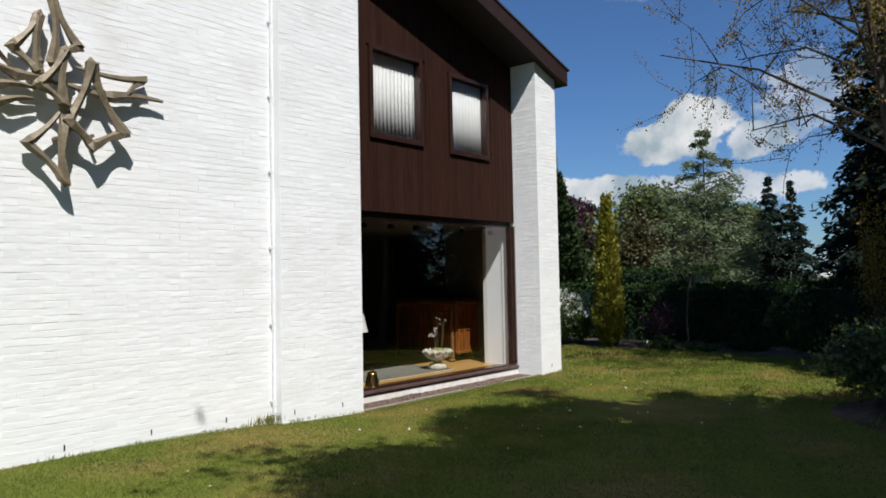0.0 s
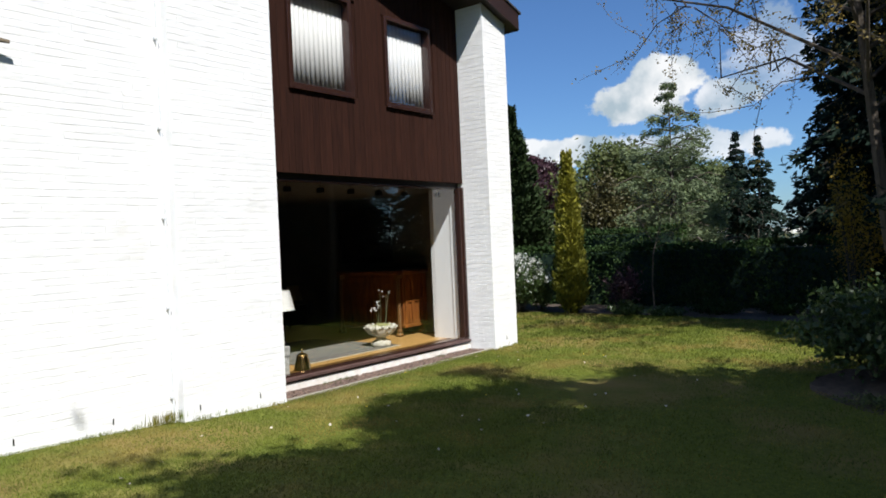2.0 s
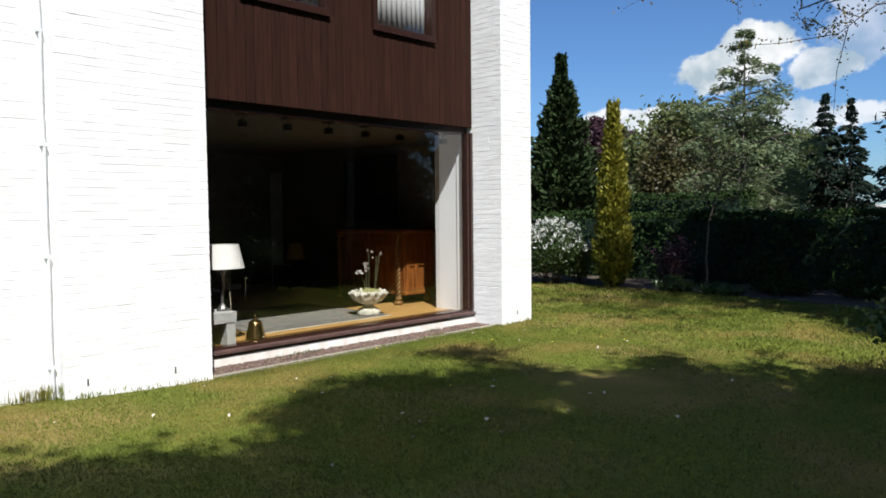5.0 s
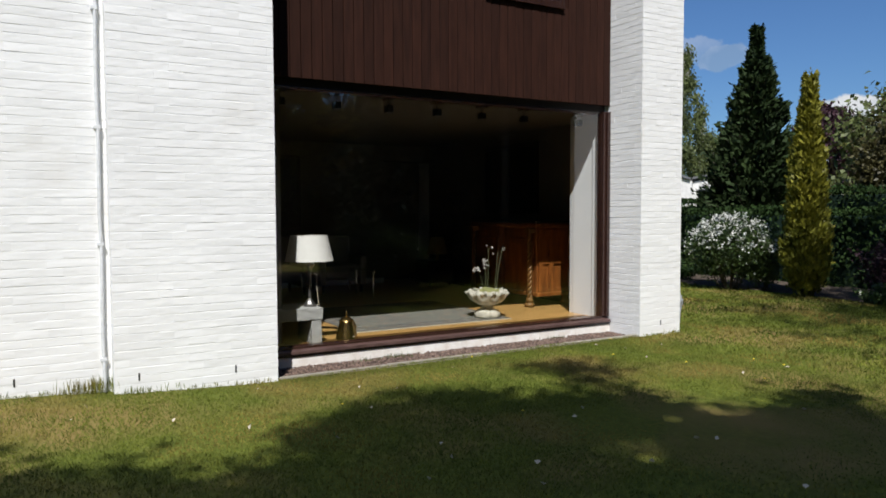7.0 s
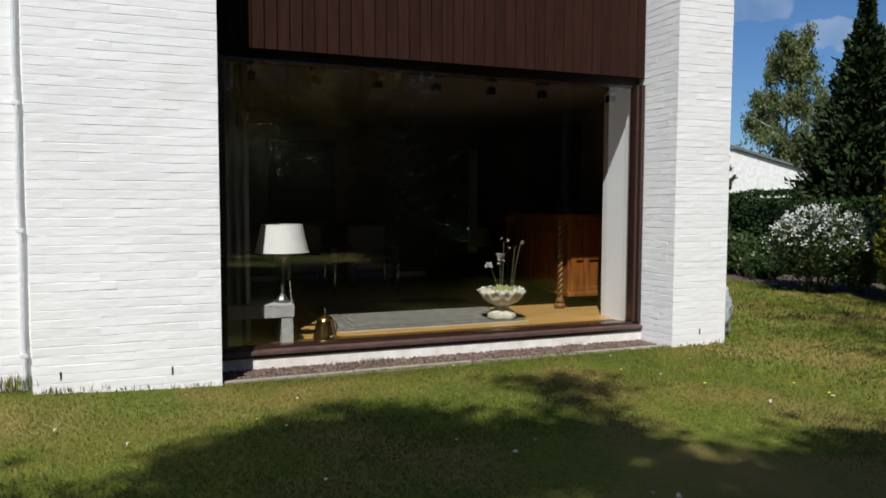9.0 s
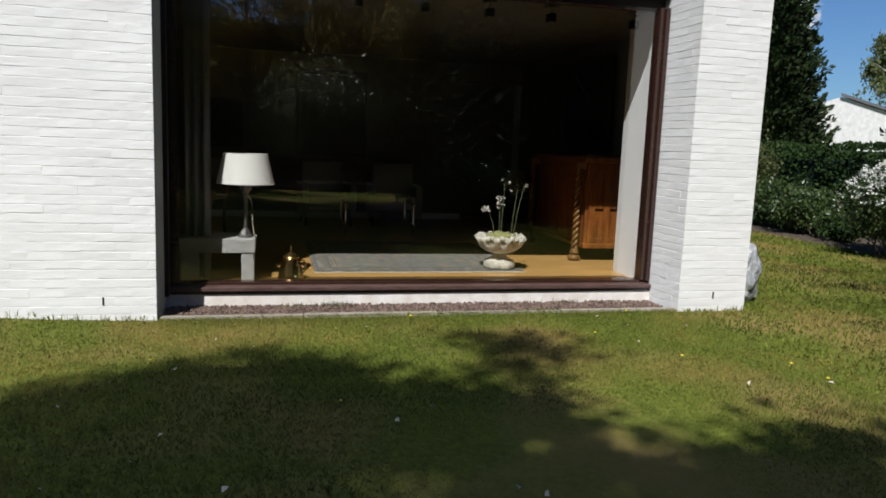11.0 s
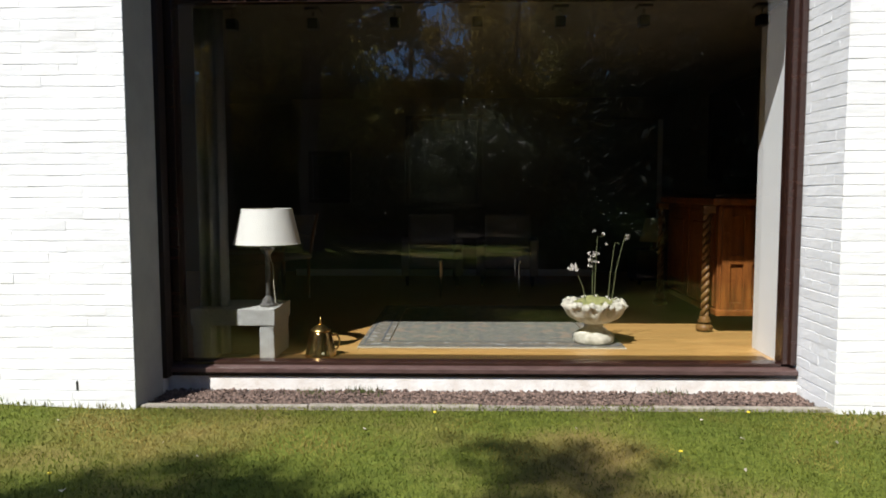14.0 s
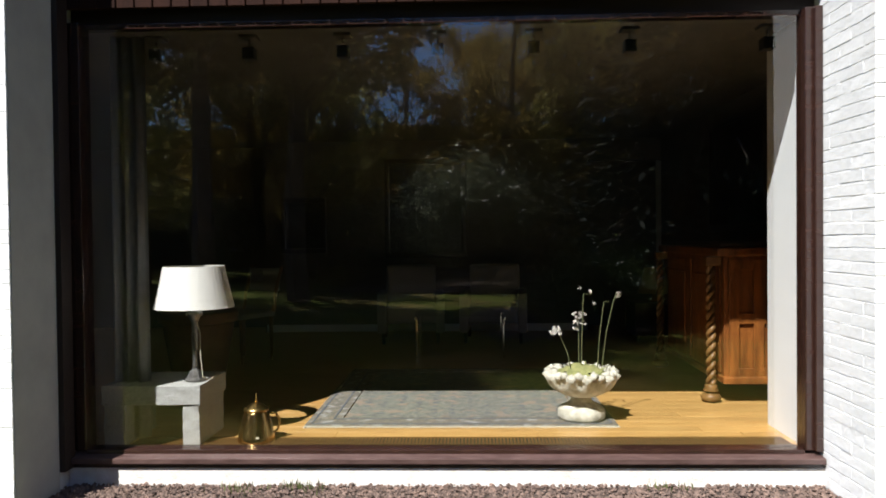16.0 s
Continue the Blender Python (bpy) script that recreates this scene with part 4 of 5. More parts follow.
shrub("evergreen_shrub", (8.2, 8.6, GROUND), "broad glossy evergreen shrub, leaves lightened for sun glints", 1.7, 2.9, 3.4, "leaf_glint", 90, n=15000, llen=0.13, lwid=0.055, stems=20)
hedge("boundary_hedge", 19.0, 20.2, -8.0, 26.0, 6.0, "leaf_hedge", 7, "tall dark boundary hedge behind the woodland trees", 60)


# ---- garden details ----
def soil_bed(name, edge, back, x0, x1, label):
    """A strip of bare soil with a wandering front edge and clods."""
    n = 90
    rng = np.random.default_rng(5)
    verts, faces, m = [], [], 10
    for i in range(n + 1):
        x = x0 + (x1 - x0) * i / n
        for j in range(m + 1):
            y = edge(x) + (back(x) - edge(x)) * j / m
            verts.append((x, y, GROUND + (0.0 if j in (0,) else 0.03 + 0.03 * rng.uniform())))
    for i in range(n):
        for j in range(m):
            a = i * (m + 1) + j
            faces.append((a, a + m + 1, a + m + 2, a + 1))
    ob = raw(name, verts, faces, M["soil"], smooth=True)
    return tagged(ob, label, "", "", "structure")


soil_bed("ground_border", lambda x: 14.95 + 0.22 * math.sin(x * 0.7) + 0.05 * math.sin(x * 3.1) - 0.04 * (x + 6), lambda x: 16.7, -16.0, 4.0, "dark soil border under the hedge")
soil_bed("ground_bed", lambda x: 9.3 - 1.2 * math.sqrt(max(0.0, 1 - ((x - 0.2) / 2.0) ** 2)) + 0.06 * math.sin(x * 7), lambda x: 9.3 + 1.9 * math.sqrt(max(0.0, 1 - ((x - 0.2) / 2.0) ** 2)), -1.79, 2.19, "small soil bed round the shrub")

soil_bed("ground_woodland", lambda x: -7.0 + 0.2 * math.sin(x), lambda x: 18.0, 5.9, 19.0, "dark leaf litter under the woodland trees")

LOW = "low green perennial clump in the border soil"
for k, (x, y, rx, h, leaf) in enumerate(((-11.0, 15.5, 0.55, 0.62, "leaf_shrub"), (-12.0, 15.7, 0.7, 0.7, "leaf_hedge"), (-10.35, 15.3, 0.35, 0.4, "leaf_hedge"), (-8.55, 15.35, 0.35, 0.75, "leaf_birch"), (-6.6, 15.4, 0.5, 0.95, "leaf_beech"),
                                         (-6.4, 15.05, 0.40, 0.28, "leaf_shrub"), (-5.6, 15.1, 0.40, 0.22, "leaf_shrub"), (-4.7, 15.4, 0.5, 0.35, "leaf_hedge"), (-3.6, 15.5, 0.5, 0.4, "leaf_hedge"), (-2.2, 15.6, 0.6, 0.5, "leaf_hedge"),
                                         (-0.8, 15.4, 0.6, 0.6, "leaf_hedge"), (-5.2, 15.8, 0.4, 0.7, "leaf_hedge"))):
    shrub("border_plant", (x, y, GROUND), LOW, rx, rx * 0.8, h, leaf, 120 + k, n=1500, llen=0.06, lwid=0.035, stems=6, group="border plants", category="plant")
shrub("golden_green_shrub", (-13.4, 15.9, GROUND), "upright golden-green shrub before the hedge", 0.6, 0.5, 1.75, "leaf_birch", 141, n=4000, llen=0.07, lwid=0.04)
for k, x in enumerate((-13.0, -12.2, -11.5)):
    shrub("laurel_shrub", (x, 15.75 - 0.1 * k, GROUND), "low mounded green laurel shrub in the border", 0.6, 0.55, 0.85, "leaf_shrub", 150 + k, n=3500, llen=0.08, lwid=0.04)
shrub("golden_groundcover", (-0.95, 8.55, GROUND), "yellow-green ground cover at the bed's edge", 0.5, 0.22, 0.13, "leaf_birch", 140, n=1600, llen=0.03, lwid=0.02, stems=5, group="border plants", category="plant")
shrub("broad_leaved_shrub", (0.3, 10.6, GROUND), "dark glossy green shrub beside the lawn", 0.9, 0.9, 1.35, "leaf_glossy", 33, n=8000, llen=0.075, lwid=0.04)
shrub("golden_leaved_shrub", (-2.4, 15.95, GROUND), "tall shrub with orange-gold young leaves", 0.55, 0.5, 3.0, "leaf_gold", 34, n=2200, llen=0.06, lwid=0.04)
broadleaf("young_sapling", (-5.75, 15.0, GROUND), "thin young sapling with sparse yellowish leaves", 2.75, 0.6, "leaf_spring", 35, trunk_h=0.45, limbs=6, n_leaf=420, llen=0.05, lwid=0.035, r0=0.018)


def tulip(x, y, seed):
    rng = np.random.default_rng(seed)
    t = thing("tulip", (x, y, GROUND), "small pink tulip in the border", "flower", "border tulips")
    part("stem", tube([(0, 0, -0.02), (0.01, 0, 0.16), (0.015, 0, 0.3)], [0.006, 0.005, 0.004], 6), M["leaf_shrub"], t)
    part("petals", lathe([(0.006, 0.30), (0.024, 0.325), (0.026, 0.345), (0.016, 0.375)], 10), M["flower_pink"], t, smooth=True)
    quads_mesh("leaf", leaves(rng, np.array([[0.02, 0.0, 0.1], [-0.03, 0.02, 0.09], [0, -0.03, 0.1]]), 0.22, 0.03, np.tile([[0.2, 0, 1.0]], (3, 1)), 0.8), M["leaf_shrub"], t)


for k, (x, y) in enumerate(((-12.9, 15.2), (-12.7, 15.35), (-12.5, 15.15), (-13.1, 15.3), (-12.8, 15.05), (-13.3, 15.15))):
    tulip(x, y, k)


# sculpture on the long wall: pointed open loops of cast metal
def sculpture():
    bm = bmesh.new()
    runs = (([(2.46, 3.84), (2.25, 3.53), (2.46, 3.33), (2.46, 3.84)], 0.10, 0.03), ([(2.55, 4.03), (2.78, 3.63), (2.56, 3.46), (2.55, 4.03)], 0.12, 0.03),
            ([(2.65, 3.56), (2.44, 3.23), (2.64, 3.08), (2.65, 3.56)], 0.16, 0.032), ([(2.65, 3.07), (2.36, 2.73), (2.67, 2.51), (2.66, 3.07)], 0.12, 0.03),
            ([(2.88, 3.50), (2.68, 2.94), (2.90, 2.75), (3.19, 2.91), (2.88, 3.50)], 0.15, 0.034), ([(2.76, 3.45), (3.42, 3.47), (3.23, 3.29)], 0.10, 0.028),
            ([(2.66, 3.29), (3.08, 3.25), (3.60, 3.29)], 0.10, 0.032), ([(2.64, 3.26), (2.30, 3.29), (1.98, 3.34), (1.72, 3.37)], 0.10, 0.032),
            ([(2.44, 3.20), (2.15, 3.18), (1.86, 3.12)], 0.11, 0.026), ([(2.42, 3.11), (2.15, 3.03), (1.86, 3.12)], 0.11, 0.028), ([(2.25, 3.36), (2.05, 3.50), (1.90, 3.36)], 0.10, 0.026),
            ([(2.66, 3.56), (2.67, 2.90), (2.67, 2.49)], 0.13, 0.028))
    rng = np.random.default_rng(8)
    for pts, off, r in runs:
        pts = [(y - 0.02, z + 0.12 * min(1.0, (z - 2.49) / 0.25)) for y, z in pts]
        closed = pts[0] == pts[-1]
        mid = sum((Vector((0, y, z)) for y, z in pts[:-1]), Vector()) / (len(pts) - 1)
        path, rad = [], []
        for s, ((ya, za), (yb, zb)) in enumerate(zip(pts, pts[1:])):
            d = Vector((0, yb - ya, zb - za))
            side = Vector((0, -d.z, d.y)).normalized()
            side *= 0.05 * d.length * (1 if side.dot(mid - Vector((0, ya, za)) - d / 2) > 0 else -1)
            for k in range(8 if s < len(pts) - 2 or closed else 9):
                f = k / 8
                path.append(Vector((XW + off + 0.02 * math.sin(3 * f + ya * 5), ya, za)) + d * f + side * math.sin(math.pi * f))
                taper = 1.0 if closed else min(1.0, 0.25 + 1.6 * min((s + f), len(pts) - 1 - s - f))
                rad.append(1.4 * r * taper * (1.30 - 0.62 * math.sin(math.pi * f)) * rng.uniform(0.94, 1.06))
        if closed:
            path, rad = path + [path[0]], rad + [rad[0]]
            for y, z in pts[:-1]:
                p = Vector((0, y, z))
                out = (p - mid).normalized()
                p.x = XW + off
                add_tube(bm, [p - out * 0.05, p, p + out * 0.06], [r * 1.1, r * 1.6, 0.004], 5)
        add_tube(bm, path, rad, 5)
    for y, z in ((2.44, 3.57), (2.64, 3.32), (2.88, 2.97), (2.98, 3.39), (2.08, 3.42), (2.60, 2.92)):
        add_tube(bm, [(XW - 0.01, y, z), (XW + 0.14, y, z)], 0.018, 8)
    bmesh.ops.recalc_face_normals(bm, faces=bm.faces)
    ob = finish("wall_sculpture", bm, M["bronze"])
    be = ob.modifiers.new("worn_edges", "BEVEL")
    be.width, be.segments, be.limit_method = 0.005, 2, "ANGLE"
    return tagged(ob, "abstract cast bronze sculpture of pointed loops on white wall", "sculpture")


sculpture()

# lightning conductor down the corner of pier and wall
rod = thing("lightning_conductor", (XW, 4.892, 0), "thin white lightning conductor clipped to the wall", "cable")
part("rod", tube([(0.035, 0.004 * math.sin(i * 2.1), -0.1 + i * 0.3) for i in range(23)], 0.012, 10), M["zinc"], rod)
for i in range(7):
    z = 0.314 + 0.848 * i
    c = box(-0.005, 0.047, -0.022, 0.022, z - 0.014, z + 0.014, 0.004)
    part("clip", c, M["zinc"], rod)

# gravel strip and edging under the window
structure("ground_gravel", box(-6.79, -6.40, YL, YR, -0.2, GROUND - 0.022, 0.0), M["bed"], "narrow gravel strip under the window")
edging = tagged(new("kerb_edging"), "low grey concrete edging strip", "", "", "structure")
for i in range(4):
    y0 = YL + i * (YR - YL) / 4
    part("edging_stone", box(-6.398, -6.345, y0 + 0.003, y0 + (YR - YL) / 4 - 0.004, -0.15, GROUND + 0.014 + 0.005 * (i % 2), 0.010), M["concrete"], edging)


def gravel():
    rng = np.random.default_rng(77)
    n = 7000
    base = np.array([[1, 0, 0], [-0.5, 0.85, 0], [-0.5, -0.85, 0], [0, 0, 0.7], [0, 0, -0.7]])
    tri = np.array([[0, 1, 3], [1, 2, 3], [2, 0, 3], [1, 0, 4], [2, 1, 4], [0, 2, 4]])
    c = np.stack([rng.uniform(-6.785, -6.405, n), rng.uniform(YL + 0.01, YR - 0.01, n), GROUND - 0.018 + rng.uniform(0, 0.012, n)], axis=1)
    s = rng.uniform(0.006, 0.016, n)[:, None, None] * rng.uniform(0.7, 1.3, (n, 1, 3))
    a = rng.uniform(0, 6.28, n)
    rot = np.zeros((n, 3, 3))
    rot[:, 0, 0], rot[:, 0, 1], rot[:, 1, 0], rot[:, 1, 1], rot[:, 2, 2] = np.cos(a), -np.sin(a), np.sin(a), np.cos(a), 1
    v = np.einsum("nij,nkj->nki", rot, base[None] * s) + c[:, None, :]
    f = (tri[None] + 5 * np.arange(n)[:, None, None]).reshape(-1, 3)
    ob = raw("gravel", v.reshape(-1, 3).tolist(), f.tolist(), M["gravel"])
    tagged(ob, "loose reddish brown gravel under the window", "gravel", "", "stuff")


gravel()
for k, (x, y) in enumerate(((-6.70, 7.15), (-6.72, 9.35), (-6.74, 7.42), (-6.72, 7.5))):
    rng = np.random.default_rng(400 + k)
    t = thing("grass_tuft", (x, y, GROUND - 0.02), "small green weed tuft growing in the gravel", "weed", "weed tufts")
    c = rng.normal(size=(40, 3)) * np.array([0.035, 0.06, 0.0]) + np.array([0, 0, 0.02])
    quads_mesh("tuft", leaves(rng, c, 0.055, 0.006, np.tile([[0, 0, 1.0]], (40, 1)), 0.7), M["leaf_birch"], t)["kind"] = "stuff"
rng_w = np.random.default_rng(500)
for k, (x, y, n, h) in enumerate(((XW + 0.06, 4.82, 120, 0.14), (XW + 0.05, 4.60, 50, 0.06), (XW + 0.04, 4.1, 30, 0.05), (XP + 0.04, 5.15, 50, 0.07), (XP + 0.03, 5.6, 30, 0.05), (XP + 0.03, 6.0, 30, 0.05), (XW + 0.04, 3.4, 30, 0.05), (XW + 0.04, 2.7, 30, 0.06), (XP + 0.03, 10.75, 30, 0.06))):
    t = thing("grass_tuft", (x, y, GROUND + rise(y)), "longer uncut grass tuft at the foot of the wall", "weed", "weed tufts")
    c = rng_w.normal(size=(n, 3)) * np.array([0.025, 0.11, 0.0]) + np.array([0, 0, h * 0.4])
    quads_mesh("tuft", leaves(rng_w, c, h, 0.007, np.tile([[0.1, 0, 1.0]], (n, 1)), 0.75), M["grass_blade"], t)["kind"] = "stuff"
for wall, x, ys in ((wall_long, XW, (4.32, 3.5, 2.7)), (wall_pier, XP, (5.12, 5.83)), (wall_column, XP, (10.5,))):
    for y in ys:
        part("weep_hole", box(x - 0.004, x + 0.0035, y - 0.006, y + 0.006, 0.125 + 0.6 * rise(y), 0.18 + 0.6 * rise(y)), M["black"], wall)


# crumpled plastic behind the corner pier
def plastic_bag():
    bm = bmesh.new()
    bmesh.ops.create_icosphere(bm, subdivisions=4, radius=1.0)
    for v in bm.verts:
        k = 1 + 0.28 * noise.noise(v.co * 1.7) + 0.16 * noise.noise(v.co * 4.1) + 0.07 * noise.noise(v.co * 9.0)
        v.co = Vector((v.co.x * 0.16 * k, v.co.y * 0.17 * k, max(0.0, 0.24 + v.co.z * 0.27 * k)))
    ob = finish("plastic_bag", bm, M["plastic"])
    ob.matrix_world = pose(-6.66, 11.0, GROUND, 0, 0, 20)
    return tagged(ob, "crumpled clear plastic bag on the grass behind the corner", "bag")


plastic_bag()


# far houses behind the hedges
def gable_house():
    t = thing("white_bungalow", (-23.6, 29.5, GROUND), "white rendered bungalow with low grey roofs beyond the hedge", "house", "neighbouring houses", 40)
    t.scale = (0.6, 0.8, 0.72)
    def slab(pts, y0, y1):
        bm = bmesh.new()
        a = [bm.verts.new((x, y0, z)) for x, z in pts]
        b = [bm.verts.new((x, y1, z)) for x, z in pts]
        bm.faces.new(a)
        bm.faces.new(list(reversed(b)))
        for i in range(len(pts)):
            j = (i + 1) % len(pts)
            bm.faces.new((a[j], a[i], b[i], b[j]))
        bmesh.ops.recalc_face_normals(bm, faces=bm.faces)
        return bm
    part("wall", slab([(-7.5, 0), (1.3, 0), (1.3, 3.65), (-3.5, 5.05), (-7.5, 3.9)], 0, 7), M["house_white"], t)
    part("wall", slab([(1.32, 0), (3.3, 0), (3.3, 4.0), (1.32, 3.6)], 0.5, 7), M["house_white"], t)
    part("roof", slab([(1.2, 3.72), (-3.5, 5.1), (-3.5, 5.25), (1.2, 3.86)], -0.15, 7.1), M["house_dark"], t)
    part("roof", slab([(1.3, 3.78), (3.4, 4.12), (3.4, 4.22), (1.3, 3.9)], 0.3, 7.1), M["house_dark"], t)
    part("window", box(1.7, 2.9, 0.44, 0.55, 2.6, 3.15, 0.01), M["house_glass"], t)


gable_house()


def flat_house(name, x0, x1, y, h, label, n):
    t = thing(name, ((x0 + x1) / 2, y, GROUND), label, "house", "neighbouring houses")
    w = (x1 - x0) / 2
    part("wall", box(-w, w, 0, 6, 0, h), M["house_white"], t)
    part("roof", box(-w - 0.25, w + 0.25, -0.35, 6.3, h + 0.004, h + 0.3, 0.02), M["house_white"], t)
    for i in range(n):
        x = -w + 2 * w * (i + 0.5) / n
        win = part("window", box(x - w / n * 0.72, x + w / n * 0.72, -0.05, 0.02, max(0.2, h - 1.25), h - 0.2, 0.01), M["house_glass"] if i % 2 else M["curtain"], t)
        part("window_frame", box(x - w / n * 0.80, x - w / n * 0.73, -0.12, 0.02, max(0.15, h - 1.3), h - 0.1, 0.01), M["house_white"], win)


flat_house("flat_roofed_house", -23.3, -19.8, 40.0, 3.6, "white flat-roofed house seen between the trees", 4)
flat_house("low_garage", -16.7, -10.0, 45.0, 1.32, "long low white flat-roofed building behind the hedge", 5)


# ---- inside the room ----
def stone_table():
    t = thing("stone_side_table", (-7.22, 6.545, FLOOR), "rough hewn grey granite low table behind the window", "table")
    def rough(bm):
        bmesh.ops.subdivide_edges(bm, edges=bm.edges, cuts=6, use_grid_fill=True)
        for v in bm.verts:
            v.co += Vector((noise.noise(v.co * 23), noise.noise(v.co * 23 + Vector((5, 0, 0))), noise.noise(v.co * 23 + Vector((0, 7, 0))) * 0.6)) * 0.005
        return bm
    part("tabletop", rough(box(-0.22, 0.22, -0.30, 0.27, 0.235, 0.347, 0.006)), M["granite"], t)
    part("leg", rough(box(-0.20, 0.21, 0.165, 0.262, 0.0, 0.233, 0.006)), M["granite"], t)
    part("leg", rough(box(-0.20, 0.21, -0.29, -0.165, 0.0, 0.233, 0.006)), M["granite"], t)


stone_table()


def table_lamp():
    z = FLOOR + 0.351
    t = thing("table_lamp", (-7.14, 6.738, z), "table lamp with cream shade on pewter candlestick base", "lamp")
    part("base", lathe([(0.062, 0.0), (0.064, 0.012), (0.05, 0.022), (0.036, 0.05), (0.02, 0.066), (0.017, 0.075)], 8), M["pewter"], t)
    part("stem", lathe([(0.014, 0.075), (0.018, 0.09), (0.013, 0.105), (0.015, 0.16), (0.019, 0.24), (0.016, 0.255), (0.021, 0.27), (0.014, 0.285), (0.020, 0.31), (0.015, 0.33), (0.032, 0.372), (0.048, 0.382), (0.048, 0.398), (0.028, 0.41), (0.012, 0.415), (0.012, 0.49)], 20), M["pewter"], t, smooth=True)
    bm = bmesh.new()
    n = 48
    rings = []
    for r, h in ((0.226, 0.430), (0.172, 0.668), (0.168, 0.668), (0.222, 0.430)):
        rings.append([bm.verts.new((r * math.cos(6.2832 * k / n), r * math.sin(6.2832 * k / n), h)) for k in range(n)])
    for a, b in zip(rings, rings[1:] + rings[:1]):
        for k in range(n):
            bm.faces.new((a[k], a[(k + 1) % n], b[(k + 1) % n], b[k]))
    sh = part("shade", bm, M["shade"], t, "cream fabric shade", smooth=False)
    ring = bmesh.new()
    add_tube(ring, [(0.2255 * math.cos(6.2832 * k / 40), 0.2255 * math.sin(6.2832 * k / 40), 0.430) for k in range(41)], 0.003, 6)
    part("hem", ring, M["shade"], sh)
    for k in range(3):
        a = 2.09 * k
        part("spoke", tube([(0, 0, 0.485), (0.169 * math.cos(a), 0.169 * math.sin(a), 0.655)], 0.002, 5), M["black"], sh)
    part("cord", tube([(0.012, 0.02, 0.34), (0.05, 0.05, 0.28), (0.06, 0.055, 0.15), (0.055, 0.065, 0.03), (0.02, 0.09, 0.004), (-0.15, 0.07, 0.004)], 0.003, 6), M["fringe"], t)


table_lamp()


def kettle():
    t = thing("brass_kettle", (-7.12, 7.10, FLOOR), "conical copper kettle with domed brass lid and finial", "kettle", rz=25)
    t.scale = (0.95, 0.95, 0.92)
    part("body", lathe([(0.100, 0.0), (0.113, 0.006), (0.114, 0.018), (0.104, 0.06), (0.088, 0.13), (0.074, 0.185), (0.07, 0.195)], 40), M["copper"], t, smooth=True)
    lid = part("lid", lathe([(0.076, 0.1955), (0.077, 0.203), (0.068, 0.212), (0.05, 0.226), (0.025, 0.240), (0.012, 0.246)], 36), M["brass"], t, "domed brass lid", smooth=True)
    part("finial", lathe([(0.006, 0.246), (0.012, 0.254), (0.007, 0.263), (0.009, 0.272), (0.004, 0.284), (0.002, 0.305)], 16), M["brass"], lid, smooth=True)
    part("handle", tube([(0.0, 0.074, 0.17), (0.0, 0.118, 0.165), (0.0, 0.14, 0.12), (0.0, 0.13, 0.06), (0.0, 0.105, 0.04)], [0.006, 0.008, 0.008, 0.007, 0.006], 10), M["brass"], t, smooth=True)
    part("rivet", box(0.103, 0.112, -0.02, -0.002, 0.038, 0.052, 0.002), M["fringe"], t)


kettle()


def rug():
    z = FLOOR + 0.0005
    t = thing("oriental_rug", (-8.40, 8.27, z), "faded grey patterned oriental rug on the oak floor", "rug")
    x0, x1, y0, y1 = -0.95, 0.97, -0.96, 0.98
    part("field", box(x0 + 0.2, x1 - 0.2, y0 + 0.22, y1 - 0.22, 0.0, 0.011), M["rug"], t)
    for a, b, c, d in ((x0, x0 + 0.19, y0, y1), (x1 - 0.19, x1, y0, y1), (x0 + 0.19, x1 - 0.19, y0, y0 + 0.21), (x0 + 0.19, x1 - 0.19, y1 - 0.21, y1)):
        part("border", box(a, b, c, d, 0.0, 0.0095), M["rug_border"], t)
    for k in (0.03, 0.15):
        for a, b, c, d in ((x0 + k, x0 + k + 0.012, y0 + k, y1 - k), (x1 - k - 0.012, x1 - k, y0 + k, y1 - k), (x0 + k, x1 - k, y0 + k, y0 + k + 0.012), (x0 + k, x1 - k, y1 - k - 0.012, y1 - k)):
            part("border_line", box(a, b, c, d, 0.010, 0.0125), M["rug_line"], t)
    rng = np.random.default_rng(19)
    bm = bmesh.new()
    for i in range(14):
        for j in range(12):
            x, y = x0 + 0.3 + (x1 - x0 - 0.6) * i / 13, y0 + 0.32 + (y1 - y0 - 0.64) * j / 11
            r = rng.uniform(0.012, 0.026)
            s = [bm.verts.new((x + r * math.cos(6.283 * k / 8) * (1 if k % 2 else 0.5), y + r * 1.3 * math.sin(6.283 * k / 8) * (1 if k % 2 else 0.5), 0.0118)) for k in range(8)]
            bm.faces.new(s)
    part("motifs", bm, M["rug_line"], t)["kind"] = "stuff"
    bm = bmesh.new()
    for i in range(190):
        y = y0 + (y1 - y0) * i / 189
        add_box(bm, x1 - 0.002, x1 + 0.035, y - 0.003, y + 0.003, 0.001, 0.005)
    part("fringe", bm, M["fringe"], t)


rug()


